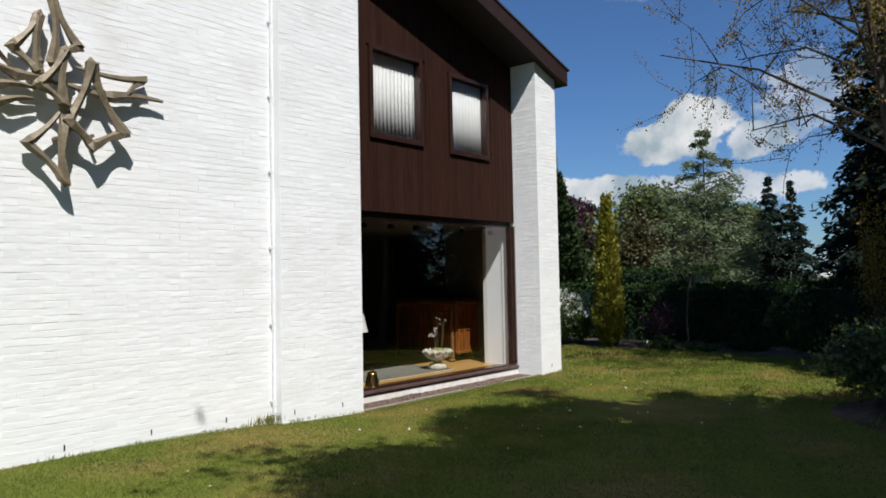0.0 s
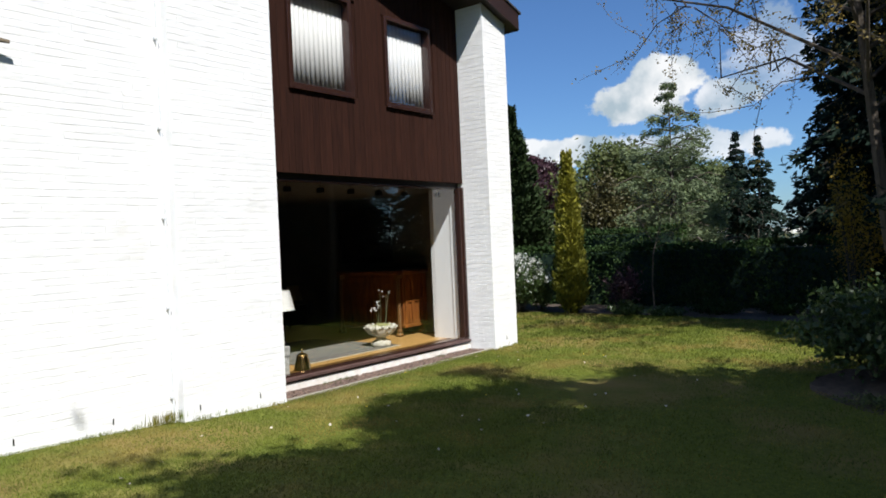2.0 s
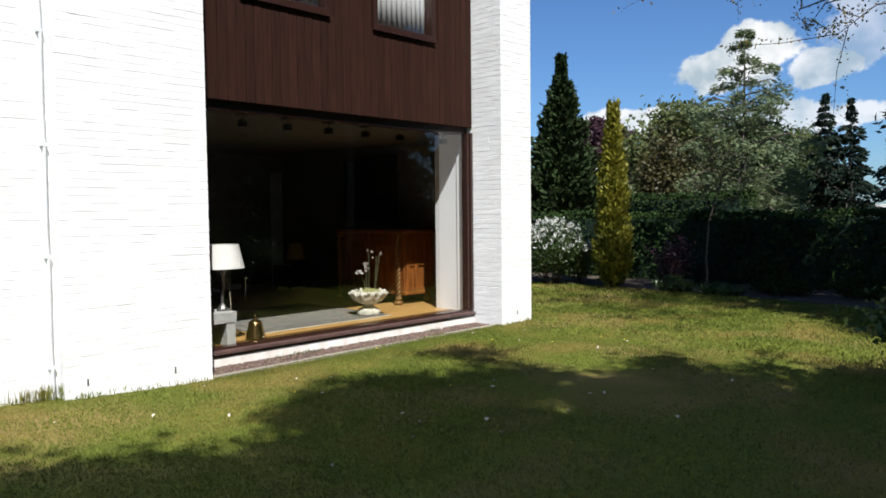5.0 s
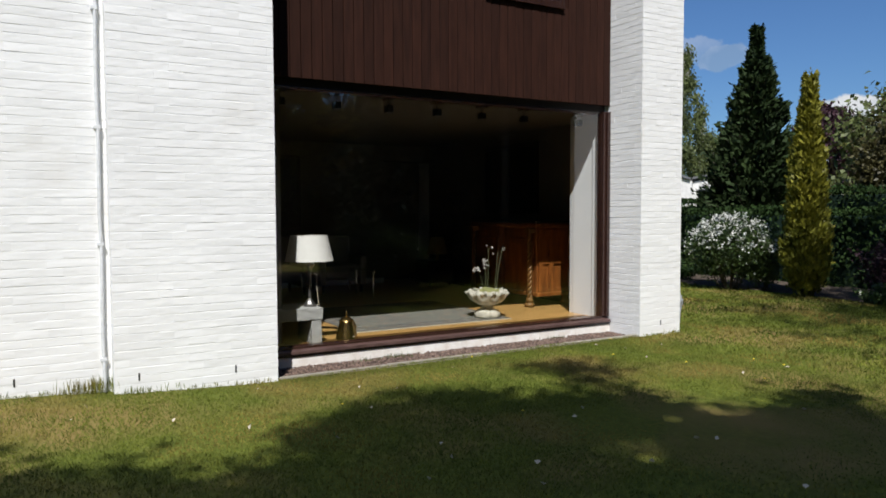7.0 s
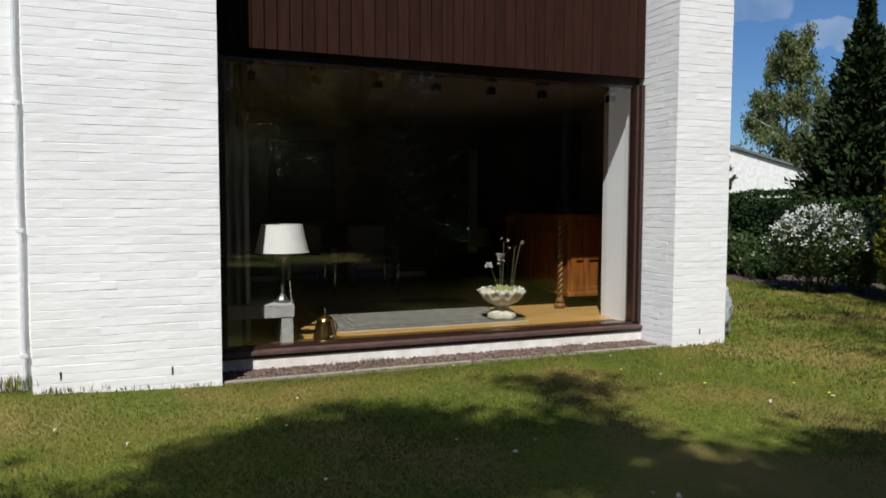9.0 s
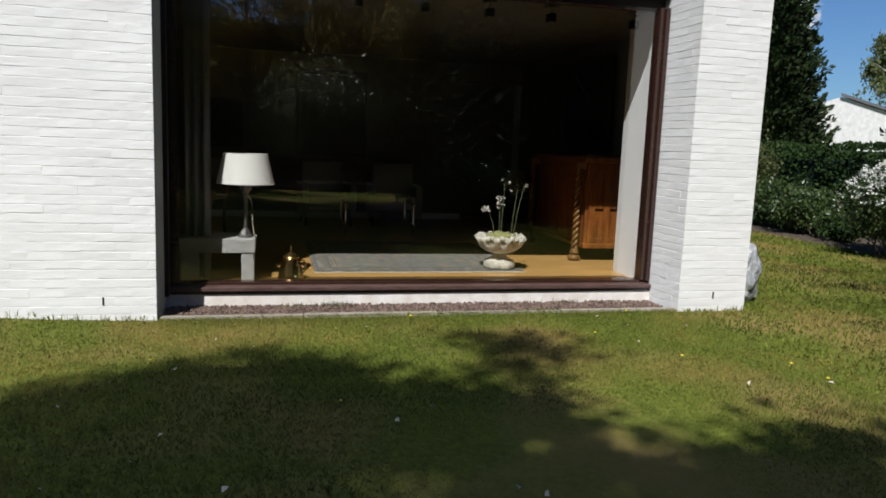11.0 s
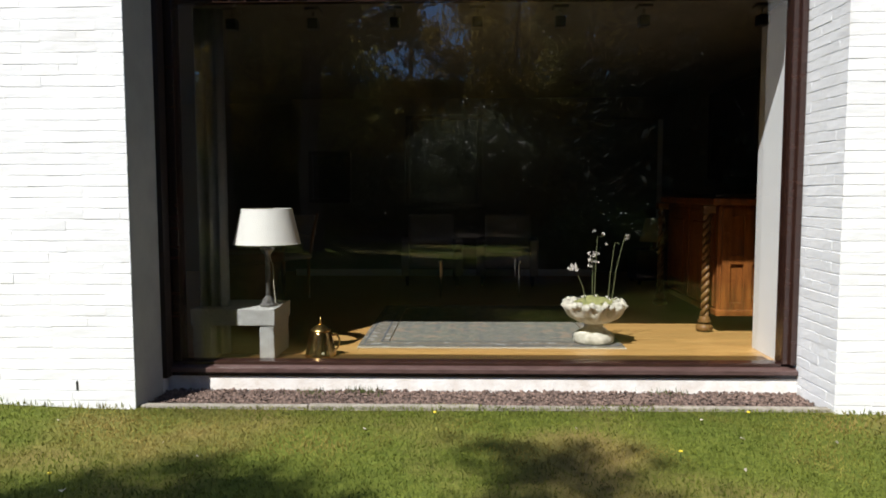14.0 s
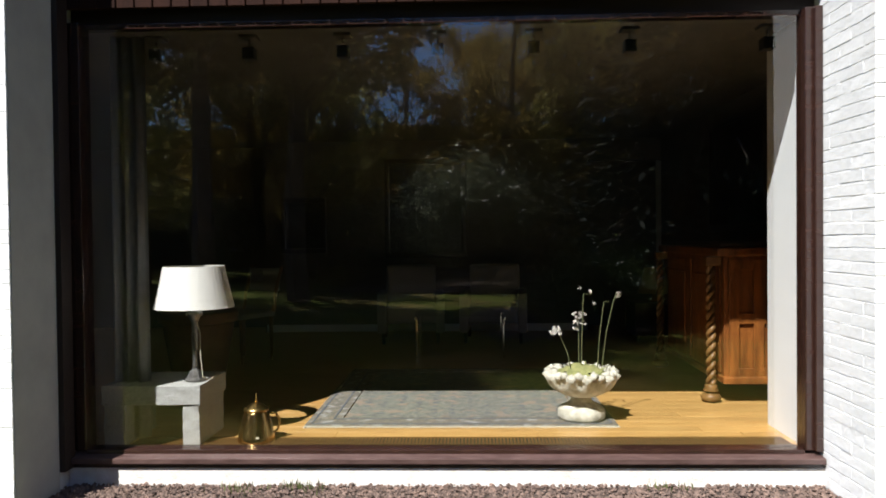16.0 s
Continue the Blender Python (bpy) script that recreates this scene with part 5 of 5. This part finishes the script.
def urn():
    t = thing("stone_urn", (-7.60, 9.05, FLOOR + 0.013), "weathered stone urn with frilled rim and orchid stems", "urn")
    part("foot", lathe([(0.14, 0.0), (0.15, 0.015), (0.148, 0.055), (0.13, 0.075), (0.10, 0.09), (0.075, 0.105), (0.065, 0.125), (0.07, 0.14)], 32), M["stone"], t, smooth=True)
    rng = np.random.default_rng(3)
    ph = rng.uniform(0, 6.28, 3)

    def frill(a, i):
        return (0.0, 0.0, 0.015, 0.04, 0.09, 0.13, 0.13, 0.07, 0.0)[min(i, 8)] * (math.sin(11 * a + ph[0]) + 0.6 * math.sin(17 * a + ph[1]))
    part("bowl", lathe([(0.07, 0.14), (0.12, 0.155), (0.175, 0.185), (0.20, 0.215), (0.21, 0.255), (0.225, 0.285), (0.205, 0.30), (0.18, 0.28), (0.17, 0.262)], 88, wave=frill), M["stone"], t, smooth=True)
    for k in range(28):
        a = 6.283 * k / 28
        bm = bmesh.new()
        bmesh.ops.create_icosphere(bm, subdivisions=2, radius=0.027)
        for v in bm.verts:
            v.co = v.co * (1 + 0.8 * noise.noise(v.co * 55 + Vector((k, 0, 0))))
        bmesh.ops.translate(bm, vec=(0.205 * math.cos(a), 0.205 * math.sin(a), 0.283 + 0.012 * (k % 2)), verts=bm.verts)
        part("shell_ornament", bm, M["stone"], t, smooth=True)
    bm = bmesh.new()
    bmesh.ops.create_icosphere(bm, subdivisions=3, radius=0.13)
    for v in bm.verts:
        v.co = Vector((v.co.x * 1.2, v.co.y * 1.2, v.co.z * 0.45 + 0.275)) + Vector((0, 0, 0.03 * noise.noise(v.co * 18)))
    part("moss", bm, M["moss"], t, "yellow-green moss", smooth=True)
    for k, (dy, dx, h, lean, flowers) in enumerate(((-0.06, 0.02, 0.30, -0.10, 7), (0.0, 0.0, 0.52, 0.02, 3), (-0.01, -0.03, 0.36, 0.0, 8), (0.10, 0.0, 0.47, 0.05, 0), (0.13, -0.02, 0.52, 0.10, 2))):
        pts = [(dx, dy, 0.27), (dx + 0.01, dy + lean * 0.3, 0.27 + h * 0.5), (dx, dy + lean * 0.8, 0.27 + h * 0.9), (dx - 0.01, dy + lean * 1.0, 0.27 + h), (dx - 0.01, dy + lean + 0.035, 0.27 + h * 0.99)]
        st = part("orchid_stem", tube(pts, [0.004, 0.0035, 0.003, 0.0025, 0.002], 6), M["stem"], t)
        if flowers:
            c = np.repeat(np.array(pts[3])[None] + rng.normal(size=(flowers, 3)) * np.array([0.015, 0.03, 0.03]), 5, axis=0) + rng.normal(size=(flowers * 5, 3)) * 0.008
            quads_mesh("blossom", leaves(rng, c, 0.026, 0.018), M["petal"], st, "dry white orchid blossom")
    quads_mesh("leaf", leaves(rng, np.array([[0.06, -0.05, 0.31], [0.02, 0.10, 0.31], [-0.05, 0.03, 0.32], [0.09, 0.02, 0.315]]), 0.2, 0.05, np.array([[0.3, -1, 0.2], [0.2, 1, 0.2], [-1, 0.1, 0.3], [1, 0.3, 0.2]]), 0.8), M["moss"], t)


urn()


def cabinet():
    """A panelled cupboard on bun feet with twisted corner columns."""
    t = thing("twist_column_cabinet", (-8.05, 10.06, FLOOR), "orange-brown walnut cabinet with twisted corner columns", "cabinet")
    x0, x1, y0, y1 = -1.45, 0.0, 0.05, 0.645
    body = part("body", box(x0, x1 - 0.02, y0, y1, 0.15, 1.02, 0.006), M["cabinet"], t)
    part("plinth", box(x0 - 0.02, x1 + 0.03, y0 - 0.02, y1, 0.135, 0.185, 0.012), M["cabinet"], t)
    part("cornice", box(x0 - 0.05, x1 + 0.06, y0 - 0.07, y1, 1.02, 1.08, 0.015), M["cabinet"], t)
    part("top", box(x0 - 0.03, x1 + 0.04, y0 - 0.05, y1, 1.082, 1.11, 0.01), M["dark_wood"], t)
    for a, b in ((y0 + 0.03, y0 + 0.10), (y0 + 0.20, y0 + 0.27), (y1 - 0.08, y1 - 0.01)):
        part("side_stile", box(x1 - 0.019, x1 + 0.004, a, b, 0.17, 1.0, 0.004), M["cabinet"], body)
    for z in (0.17, 0.55, 0.93):
        part("side_rail", box(x1 - 0.018, x1 + 0.002, y0 + 0.1, y1 - 0.08, z, z + 0.07, 0.004), M["cabinet"], body)
    for i in range(2):
        a = x0 + 0.06 + i * 0.68
        d = part("door", box(a, a + 0.64, y0 - 0.012, y0 - 0.001, 0.2, 0.98, 0.004), M["cabinet"], t)
        part("raised_panel", box(a + 0.1, a + 0.54, y0 - 0.03, y0 - 0.013, 0.3, 0.88, 0.012), M["cabinet"], d)
    for x in (x1 - 0.05, x0 + 0.05):
        part("bun_foot", lathe([(0.03, 0.0), (0.062, 0.012), (0.07, 0.035), (0.055, 0.058), (0.03, 0.066), (0.03, 0.075)], 24), M["gilt"], t, smooth=True).location = (x, -0.03, 0)
        bm = bmesh.new()
        n = 90
        for s in range(2):
            pts = [(0.018 * math.cos(a), 0.018 * math.sin(a), 0.12 + 0.84 * k / n) for k in range(n + 1) for a in [s * math.pi + 2 * math.pi * 6.5 * k / n]]
            add_tube(bm, pts, 0.018, 8)
        part("twisted_column", bm, M["gilt"], t, "polished twisted column", smooth=True).location = (x, -0.03, 0)
        part("column_base", lathe([(0.05, 0.0755), (0.055, 0.085), (0.04, 0.10), (0.045, 0.115), (0.03, 0.125)], 24), M["gilt"], t, smooth=True).location = (x, -0.03, 0)
        part("capital", box(-0.045, 0.045, -0.045, 0.06, 0.955, 1.018, 0.008), M["gilt"], t).location = (x, -0.03, 0)
    part("bun_foot", lathe([(0.03, 0.0), (0.062, 0.012), (0.07, 0.035), (0.055, 0.058), (0.03, 0.134)], 24), M["gilt"], t, smooth=True).location = (x1 - 0.06, y1 - 0.08, 0)


cabinet()


def painting(at, w, h, label, facing="x"):
    t = thing("framed_painting", at, label, "painting", "framed paintings", 0 if facing == "x" else -90)
    for a, b, c, d in ((-w / 2, w / 2, -h / 2, -h / 2 + 0.06), (-w / 2, w / 2, h / 2 - 0.06, h / 2), (-w / 2, -w / 2 + 0.06, -h / 2 + 0.06, h / 2 - 0.06), (w / 2 - 0.06, w / 2, -h / 2 + 0.06, h / 2 - 0.06)):
        part("frame", box(0.0, 0.035, a, b, c, d, 0.008), M["dark_wood"], t)
    part("canvas", box(0.0, 0.012, -w / 2 + 0.06, w / 2 - 0.06, -h / 2 + 0.06, h / 2 - 0.06), M["canvas"], t)


painting((-11.999, 7.81, 1.68), 1.02, 1.23, "large dark framed painting on the rear wall")
painting((-11.999, 6.28, 1.48), 0.57, 0.69, "small dark framed painting on the rear wall")
painting((-9.47, 10.709, 1.86), 1.35, 1.02, "dark framed painting above the cabinet", "y")


def armchair(at, rz, label):
    t = thing("armchair", at, label, "armchair", "pair of armchairs", rz)
    part("seat", box(-0.30, 0.32, -0.27, 0.27, 0.22, 0.42, 0.04, 3), M["upholstery"], t)
    part("backrest", box(-0.36, -0.20, -0.29, 0.29, 0.30, 0.85, 0.05, 3), M["upholstery"], t)
    for s in (-1, 1):
        part("armrest", box(-0.30, 0.34, s * 0.32 - 0.05, s * 0.32 + 0.05, 0.12, 0.56, 0.03, 3), M["upholstery"], t)
        for x in (-0.28, 0.28):
            part("leg", tube([(x, s * 0.3, 0.0), (x, s * 0.3, 0.13)], [0.018, 0.024], 10), M["dark_wood"], t)


armchair((-11.2, 7.68, FLOOR), 4, "grey-beige upholstered armchair at the rear wall")
armchair((-11.2, 8.62, FLOOR), -4, "grey-beige upholstered armchair at the rear wall")


def glass_table():
    t = thing("glass_coffee_table", (-10.25, 8.25, FLOOR), "low glass coffee table with chrome legs", "table")
    top = part("tabletop", box(-0.35, 0.35, -0.45, 0.45, 0.40, 0.412, 0.003), M["glass"], t)
    glaze(top, (0, 0, 1))
    part("frame", box(-0.34, 0.34, -0.44, -0.42, 0.375, 0.398, 0.003), M["chrome"], t)
    part("frame", box(-0.34, 0.34, 0.42, 0.44, 0.375, 0.398, 0.003), M["chrome"], t)
    for x in (-0.3, 0.3):
        for y in (-0.42, 0.42):
            part("leg", tube([(x, y, 0), (x, y, 0.376)], 0.012, 10), M["chrome"], t)


glass_table()


def floor_pot():
    t = thing("large_clay_pot", (-9.0, 6.06, FLOOR), "large tapered brown clay pot standing in the room", "pot")
    part("body", lathe([(0.20, 0.0), (0.215, 0.02), (0.29, 0.46), (0.285, 0.48)], 36), M["terracotta"], t, smooth=True)
    part("rim", lathe([(0.295, 0.481), (0.325, 0.49), (0.325, 0.56), (0.30, 0.575), (0.28, 0.565)], 36), M["terracotta"], t, smooth=True)


floor_pot()


def side_chair():
    t = thing("curved_chair", (-9.9, 6.15, FLOOR), "chair with a curved pale back beside the clay pot", "chair", rz=-30)
    part("seat", box(-0.22, 0.22, -0.22, 0.22, 0.42, 0.47, 0.02), M["upholstery"], t)
    for s in (-1, 1):
        part("back_post", tube([(-0.2, 0.2 * s, 0.42), (-0.24, 0.205 * s, 0.65), (-0.33, 0.2 * s, 0.9)], 0.018, 8), M["gilt"], t)
        for x in (-0.19, 0.19):
            part("leg", tube([(x, 0.19 * s, 0.0), (x, 0.19 * s, 0.42)], [0.014, 0.02], 8), M["gilt"], t)
    part("backrest", box(-0.31, -0.28, -0.2, 0.2, 0.66, 0.88, 0.012), M["upholstery"], t)


side_chair()


def far_lamp():
    st = thing("side_cabinet", (-11.3, 10.42, FLOOR), "dark low side cabinet with a lamp on it", "cabinet")
    part("body", box(-0.25, 0.25, -0.25, 0.22, 0.05, 0.42, 0.01), M["dark_wood"], st)
    for x in (-0.2, 0.2):
        for y in (-0.2, 0.18):
            part("foot", tube([(x, y, 0), (x, y, 0.052)], 0.02, 8), M["dark_wood"], st)
    t = thing("small_lamp", (-11.2, 10.42, FLOOR + 0.421), "small lamp with an ochre shade", "lamp")
    part("base", lathe([(0.07, 0.0), (0.07, 0.015), (0.02, 0.03), (0.03, 0.1), (0.015, 0.2), (0.01, 0.3)], 20), M["brass"], t, smooth=True)
    part("shade", lathe([(0.18, 0.10), (0.11, 0.38), (0.105, 0.38), (0.172, 0.102)], 28), M["shade_old"], t, smooth=True)


far_lamp()


def spotlight(y):
    t = thing("ceiling_spotlight", (-7.22, y, 2.52), "small square black ceiling spotlight, unlit", "spotlight", "row of spotlights")
    part("mount", box(-0.05, 0.05, -0.05, 0.05, -0.02, 0.0, 0.004), M["plaster"], t)
    part("stem", tube([(0, 0, -0.02), (0, 0, -0.07)], 0.008, 8), M["chrome"], t)
    head = part("head", box(-0.04, 0.04, -0.034, 0.034, -0.14, -0.07, 0.006), M["black"], t)
    part("lens", box(0.041, 0.044, -0.028, 0.028, -0.13, -0.08, 0.002), M["black"], head)


for i in range(7):
    spotlight(6.506 + 0.556 * i if i < 6 else 10.07)
curtain(YL + 0.11, YL + 0.30, FLOOR + 0.02, 2.50, -7.12, "side_curtain", "narrow grey curtain drawn to the window side", M["voile"], 0.03, 0.07)
structure("trim_reveal", box(-7.06, -6.947, YR - 0.030, YR - 0.014, FLOOR + 0.001, 2.498, 0.002), M["reveal"], "white strip beside the window frame")


def floor_grille():
    t = thing("floor_grille", (-7.09, 8.2, FLOOR + 0.0005), "slatted wooden convector grille in the floor along the window", "grille")
    L0, L1 = -1.8, 1.93
    part("frame", box(-0.095, -0.08, L0, L1, 0.0, 0.006, 0.001), M["gilt"], t)
    part("frame", box(0.08, 0.095, L0, L1, 0.0, 0.006, 0.001), M["gilt"], t)
    part("trough", box(-0.08, 0.08, L0, L1, -0.003, 0.0005), M["black"], t)
    me = None
    n = 186
    for i in range(n):
        y = L0 + 0.008 + (L1 - L0 - 0.016) * i / (n - 1)
        if me is None:
            o = part("slat", box(-0.079, 0.079, -0.005, 0.005, 0.001, 0.006), M["gilt"], t)
            me = o.data
        else:
            o = new("slat", me)
            o.parent = t
        o.location = (0, y, 0)


floor_grille()


# ---- pieces: floor planks, bricks, grass ----
def planks():
    rng = np.random.default_rng(14)
    meshes = []
    for k in range(5):
        bm = box(-0.0585, 0.0585, -0.6, 0.6, -0.006, 0.0, 0.0015, 1)
        me = bpy.data.meshes.new("plank")
        bm.to_mesh(me)
        bm.free()
        me.materials.append(M["oak"])
        meshes.append(me)
    for i in range(24):
        y = 4.5 - rng.uniform(0, 1.2)
        while y < YE - 0.1:
            o = new("plank", meshes[rng.integers(5)])
            L = min(1.2, YE - 0.05 - y)
            o.matrix_world = Matrix.Translation((-7.015 - 0.12 * i, y + L / 2, FLOOR)) @ Matrix.Diagonal((1, (L - 0.003) / 1.2, 1, 1))
            o.parent = floor
            y += 1.2


planks()

COURSE, BRICK = 0.0625, 0.212


def brick_shape(name, L, H, seed):
    """The face of one painted brick with softened, uneven edges."""
    rng = np.random.default_rng(seed)
    a, b, c = L / 2, H / 2, 0.0028
    bm = bmesh.new()
    lo = [bm.verts.new((-0.010, sy * a, sz * b)) for sy, sz in ((-1, -1), (1, -1), (1, 1), (-1, 1))]
    hi = [bm.verts.new((rng.normal() * 0.0007, sy * (a - c * 0.1), sz * (b - c * rng.uniform(0.1, 2.0)))) for sy, sz in ((-1, -1), (1, -1), (1, 1), (-1, 1))]
    bm.faces.new(hi)
    for i in range(4):
        j = (i + 1) % 4
        bm.faces.new((lo[i], lo[j], hi[j], hi[i]))
    me = bpy.data.meshes.new(name)
    bm.to_mesh(me)
    bm.free()
    me.materials.append(M["paint"])
    return me


SHAPES = [brick_shape("brick", BRICK + 0.0004, COURSE - 0.0028, k) for k in range(8)]


def brick_wall(wall, to_world, u0, u1, top, near, seed):
    """Running bond over the face: u along it, z up; to_world(u, z) gives the place and the face's turn. Those in near are parts, the rest one mesh."""
    rng = np.random.default_rng(seed)
    vs, fs = [], []
    row = 0
    z = 0.0
    while z < top(0.5 * (u0 + u1)) + 1.5:
        u = u0 - (0 if row % 2 else BRICK / 2)
        zc = z + COURSE / 2
        while u < u1 - 0.01:
            a, b = max(u, u0), min(u + BRICK, u1)
            u += BRICK
            if b - a < 0.03 or zc > top((a + b) / 2) - 0.03:
                continue
            m = to_world((a + b) / 2, zc + rng.normal() * 0.0008) @ pose(rng.normal() * 0.0004, 0, 0, rng.normal() * 0.25, rng.normal() * 0.28 + 0.08, rng.normal() * 0.06)
            m = m @ Matrix.Diagonal((1, (b - a) / BRICK, 1, 1))
            me = SHAPES[rng.integers(8)]
            if near(u, zc):
                o = new("brick", me)
                o.matrix_world = m
                o.parent = wall
            else:
                k = len(vs)
                vs += [tuple(m @ v.co) for v in me.vertices]
                fs += [tuple(k + i for i in p.vertices) for p in me.polygons]
        z += COURSE
        row += 1
    ob = raw("bricks", vs, fs, M["paint"], wall)
    ob["kind"] = "stuff"


brick_wall(wall_long, lambda u, z: pose(XW, u, z), -1.5, YP, soffit_z, lambda u, z: u > 3.5 and z < 2.3, 1)
brick_wall(wall_pier, lambda u, z: pose(XP, u, z), YP, YL, soffit_z, lambda u, z: z < 2.9, 2)
brick_wall(wall_column, lambda u, z: pose(XP, u, z), YR, YE, soffit_z, lambda u, z: z < 2.8, 3)
brick_wall(wall_column, lambda u, z: pose(u, YR, z, 0, 0, -90), -6.84, XP, lambda u: soffit_z(YR), lambda u, z: z < 2.8, 4)


def grass():
    rng = np.random.default_rng(42)
    def patch(n, x0, x1, y0, y1, h, w):
        c = np.stack([rng.uniform(x0, x1, n), rng.uniform(y0, y1, n), np.full(n, GROUND + h * 0.42)], axis=1)
        c[:, 2] += np.array([rise(y) for y in c[:, 1]]) + 0.008 * np.sin(c[:, 0] * 1.3) * np.cos(c[:, 1] * 1.1)
        return leaves(rng, c, h, w, np.tile([[0, 0, 1.0]], (n, 1)), 0.45)
    v = np.concatenate([patch(150000, -6.42, -3.2, 1.4, 10.2, 0.024, 0.0048), patch(45000, -3.2, -0.5, 2.0, 10.2, 0.026, 0.006), patch(50000, -6.8, 0.0, 10.2, 15.0, 0.04, 0.010), patch(14000, -12.5, -6.8, 11.1, 15.0, 0.045, 0.016)])
    keep = ~((v[:, 0, 0] > -1.5) & (v[:, 0, 1] > 8.5) & (v[:, 0, 1] < 11.2)) & ~((v[:, 0, 0] < -6.375 - 0.03 * np.sin(v[:, 0, 1] * 5.0)) & (v[:, 0, 1] > YL) & (v[:, 0, 1] < YR)) & ~((v[:, 0, 0] < XP) & (v[:, 0, 1] > YP) & (v[:, 0, 1] < YL))
    ob = quads_mesh("grass", v[keep], M["grass_blade"])
    tagged(ob, "short mown grass blades of the lawn", "grass", "", "stuff")


grass()


def dandelion(x, y):
    t = thing("dandelion", (x, y, GROUND + 0.01), "small yellow dandelion flower in the lawn", "flower", "lawn dandelions")
    part("stalk", tube([(0, 0, -0.02), (0.003, 0, 0.030)], 0.002, 5), M["leaf_shrub"], t)
    part("flower_head", lathe([(0.003, 0.030), (0.010, 0.034), (0.009, 0.038), (0.003, 0.040)], 10), M["flower_yellow"], t)


rng_f = np.random.default_rng(9)
for k in range(9):
    dandelion(rng_f.uniform(-6.2, -4.2), rng_f.uniform(6.0, 10.4))
for k in range(40):
    t = quads_mesh("fallen_petal", leaves(rng_f, np.zeros((1, 3)), 0.035, 0.026, np.array([[1.0, 0.3, 0.1]]), 0.8), M["fallen"])
    px, py = rng_f.uniform(-6.2, -2.6), rng_f.uniform(2.5, 10.2)
    t.matrix_world = pose(px, py, GROUND + 0.033 + rise(py))
    tagged(t, "pale fallen petal lying on the grass", "petal", "fallen petals")
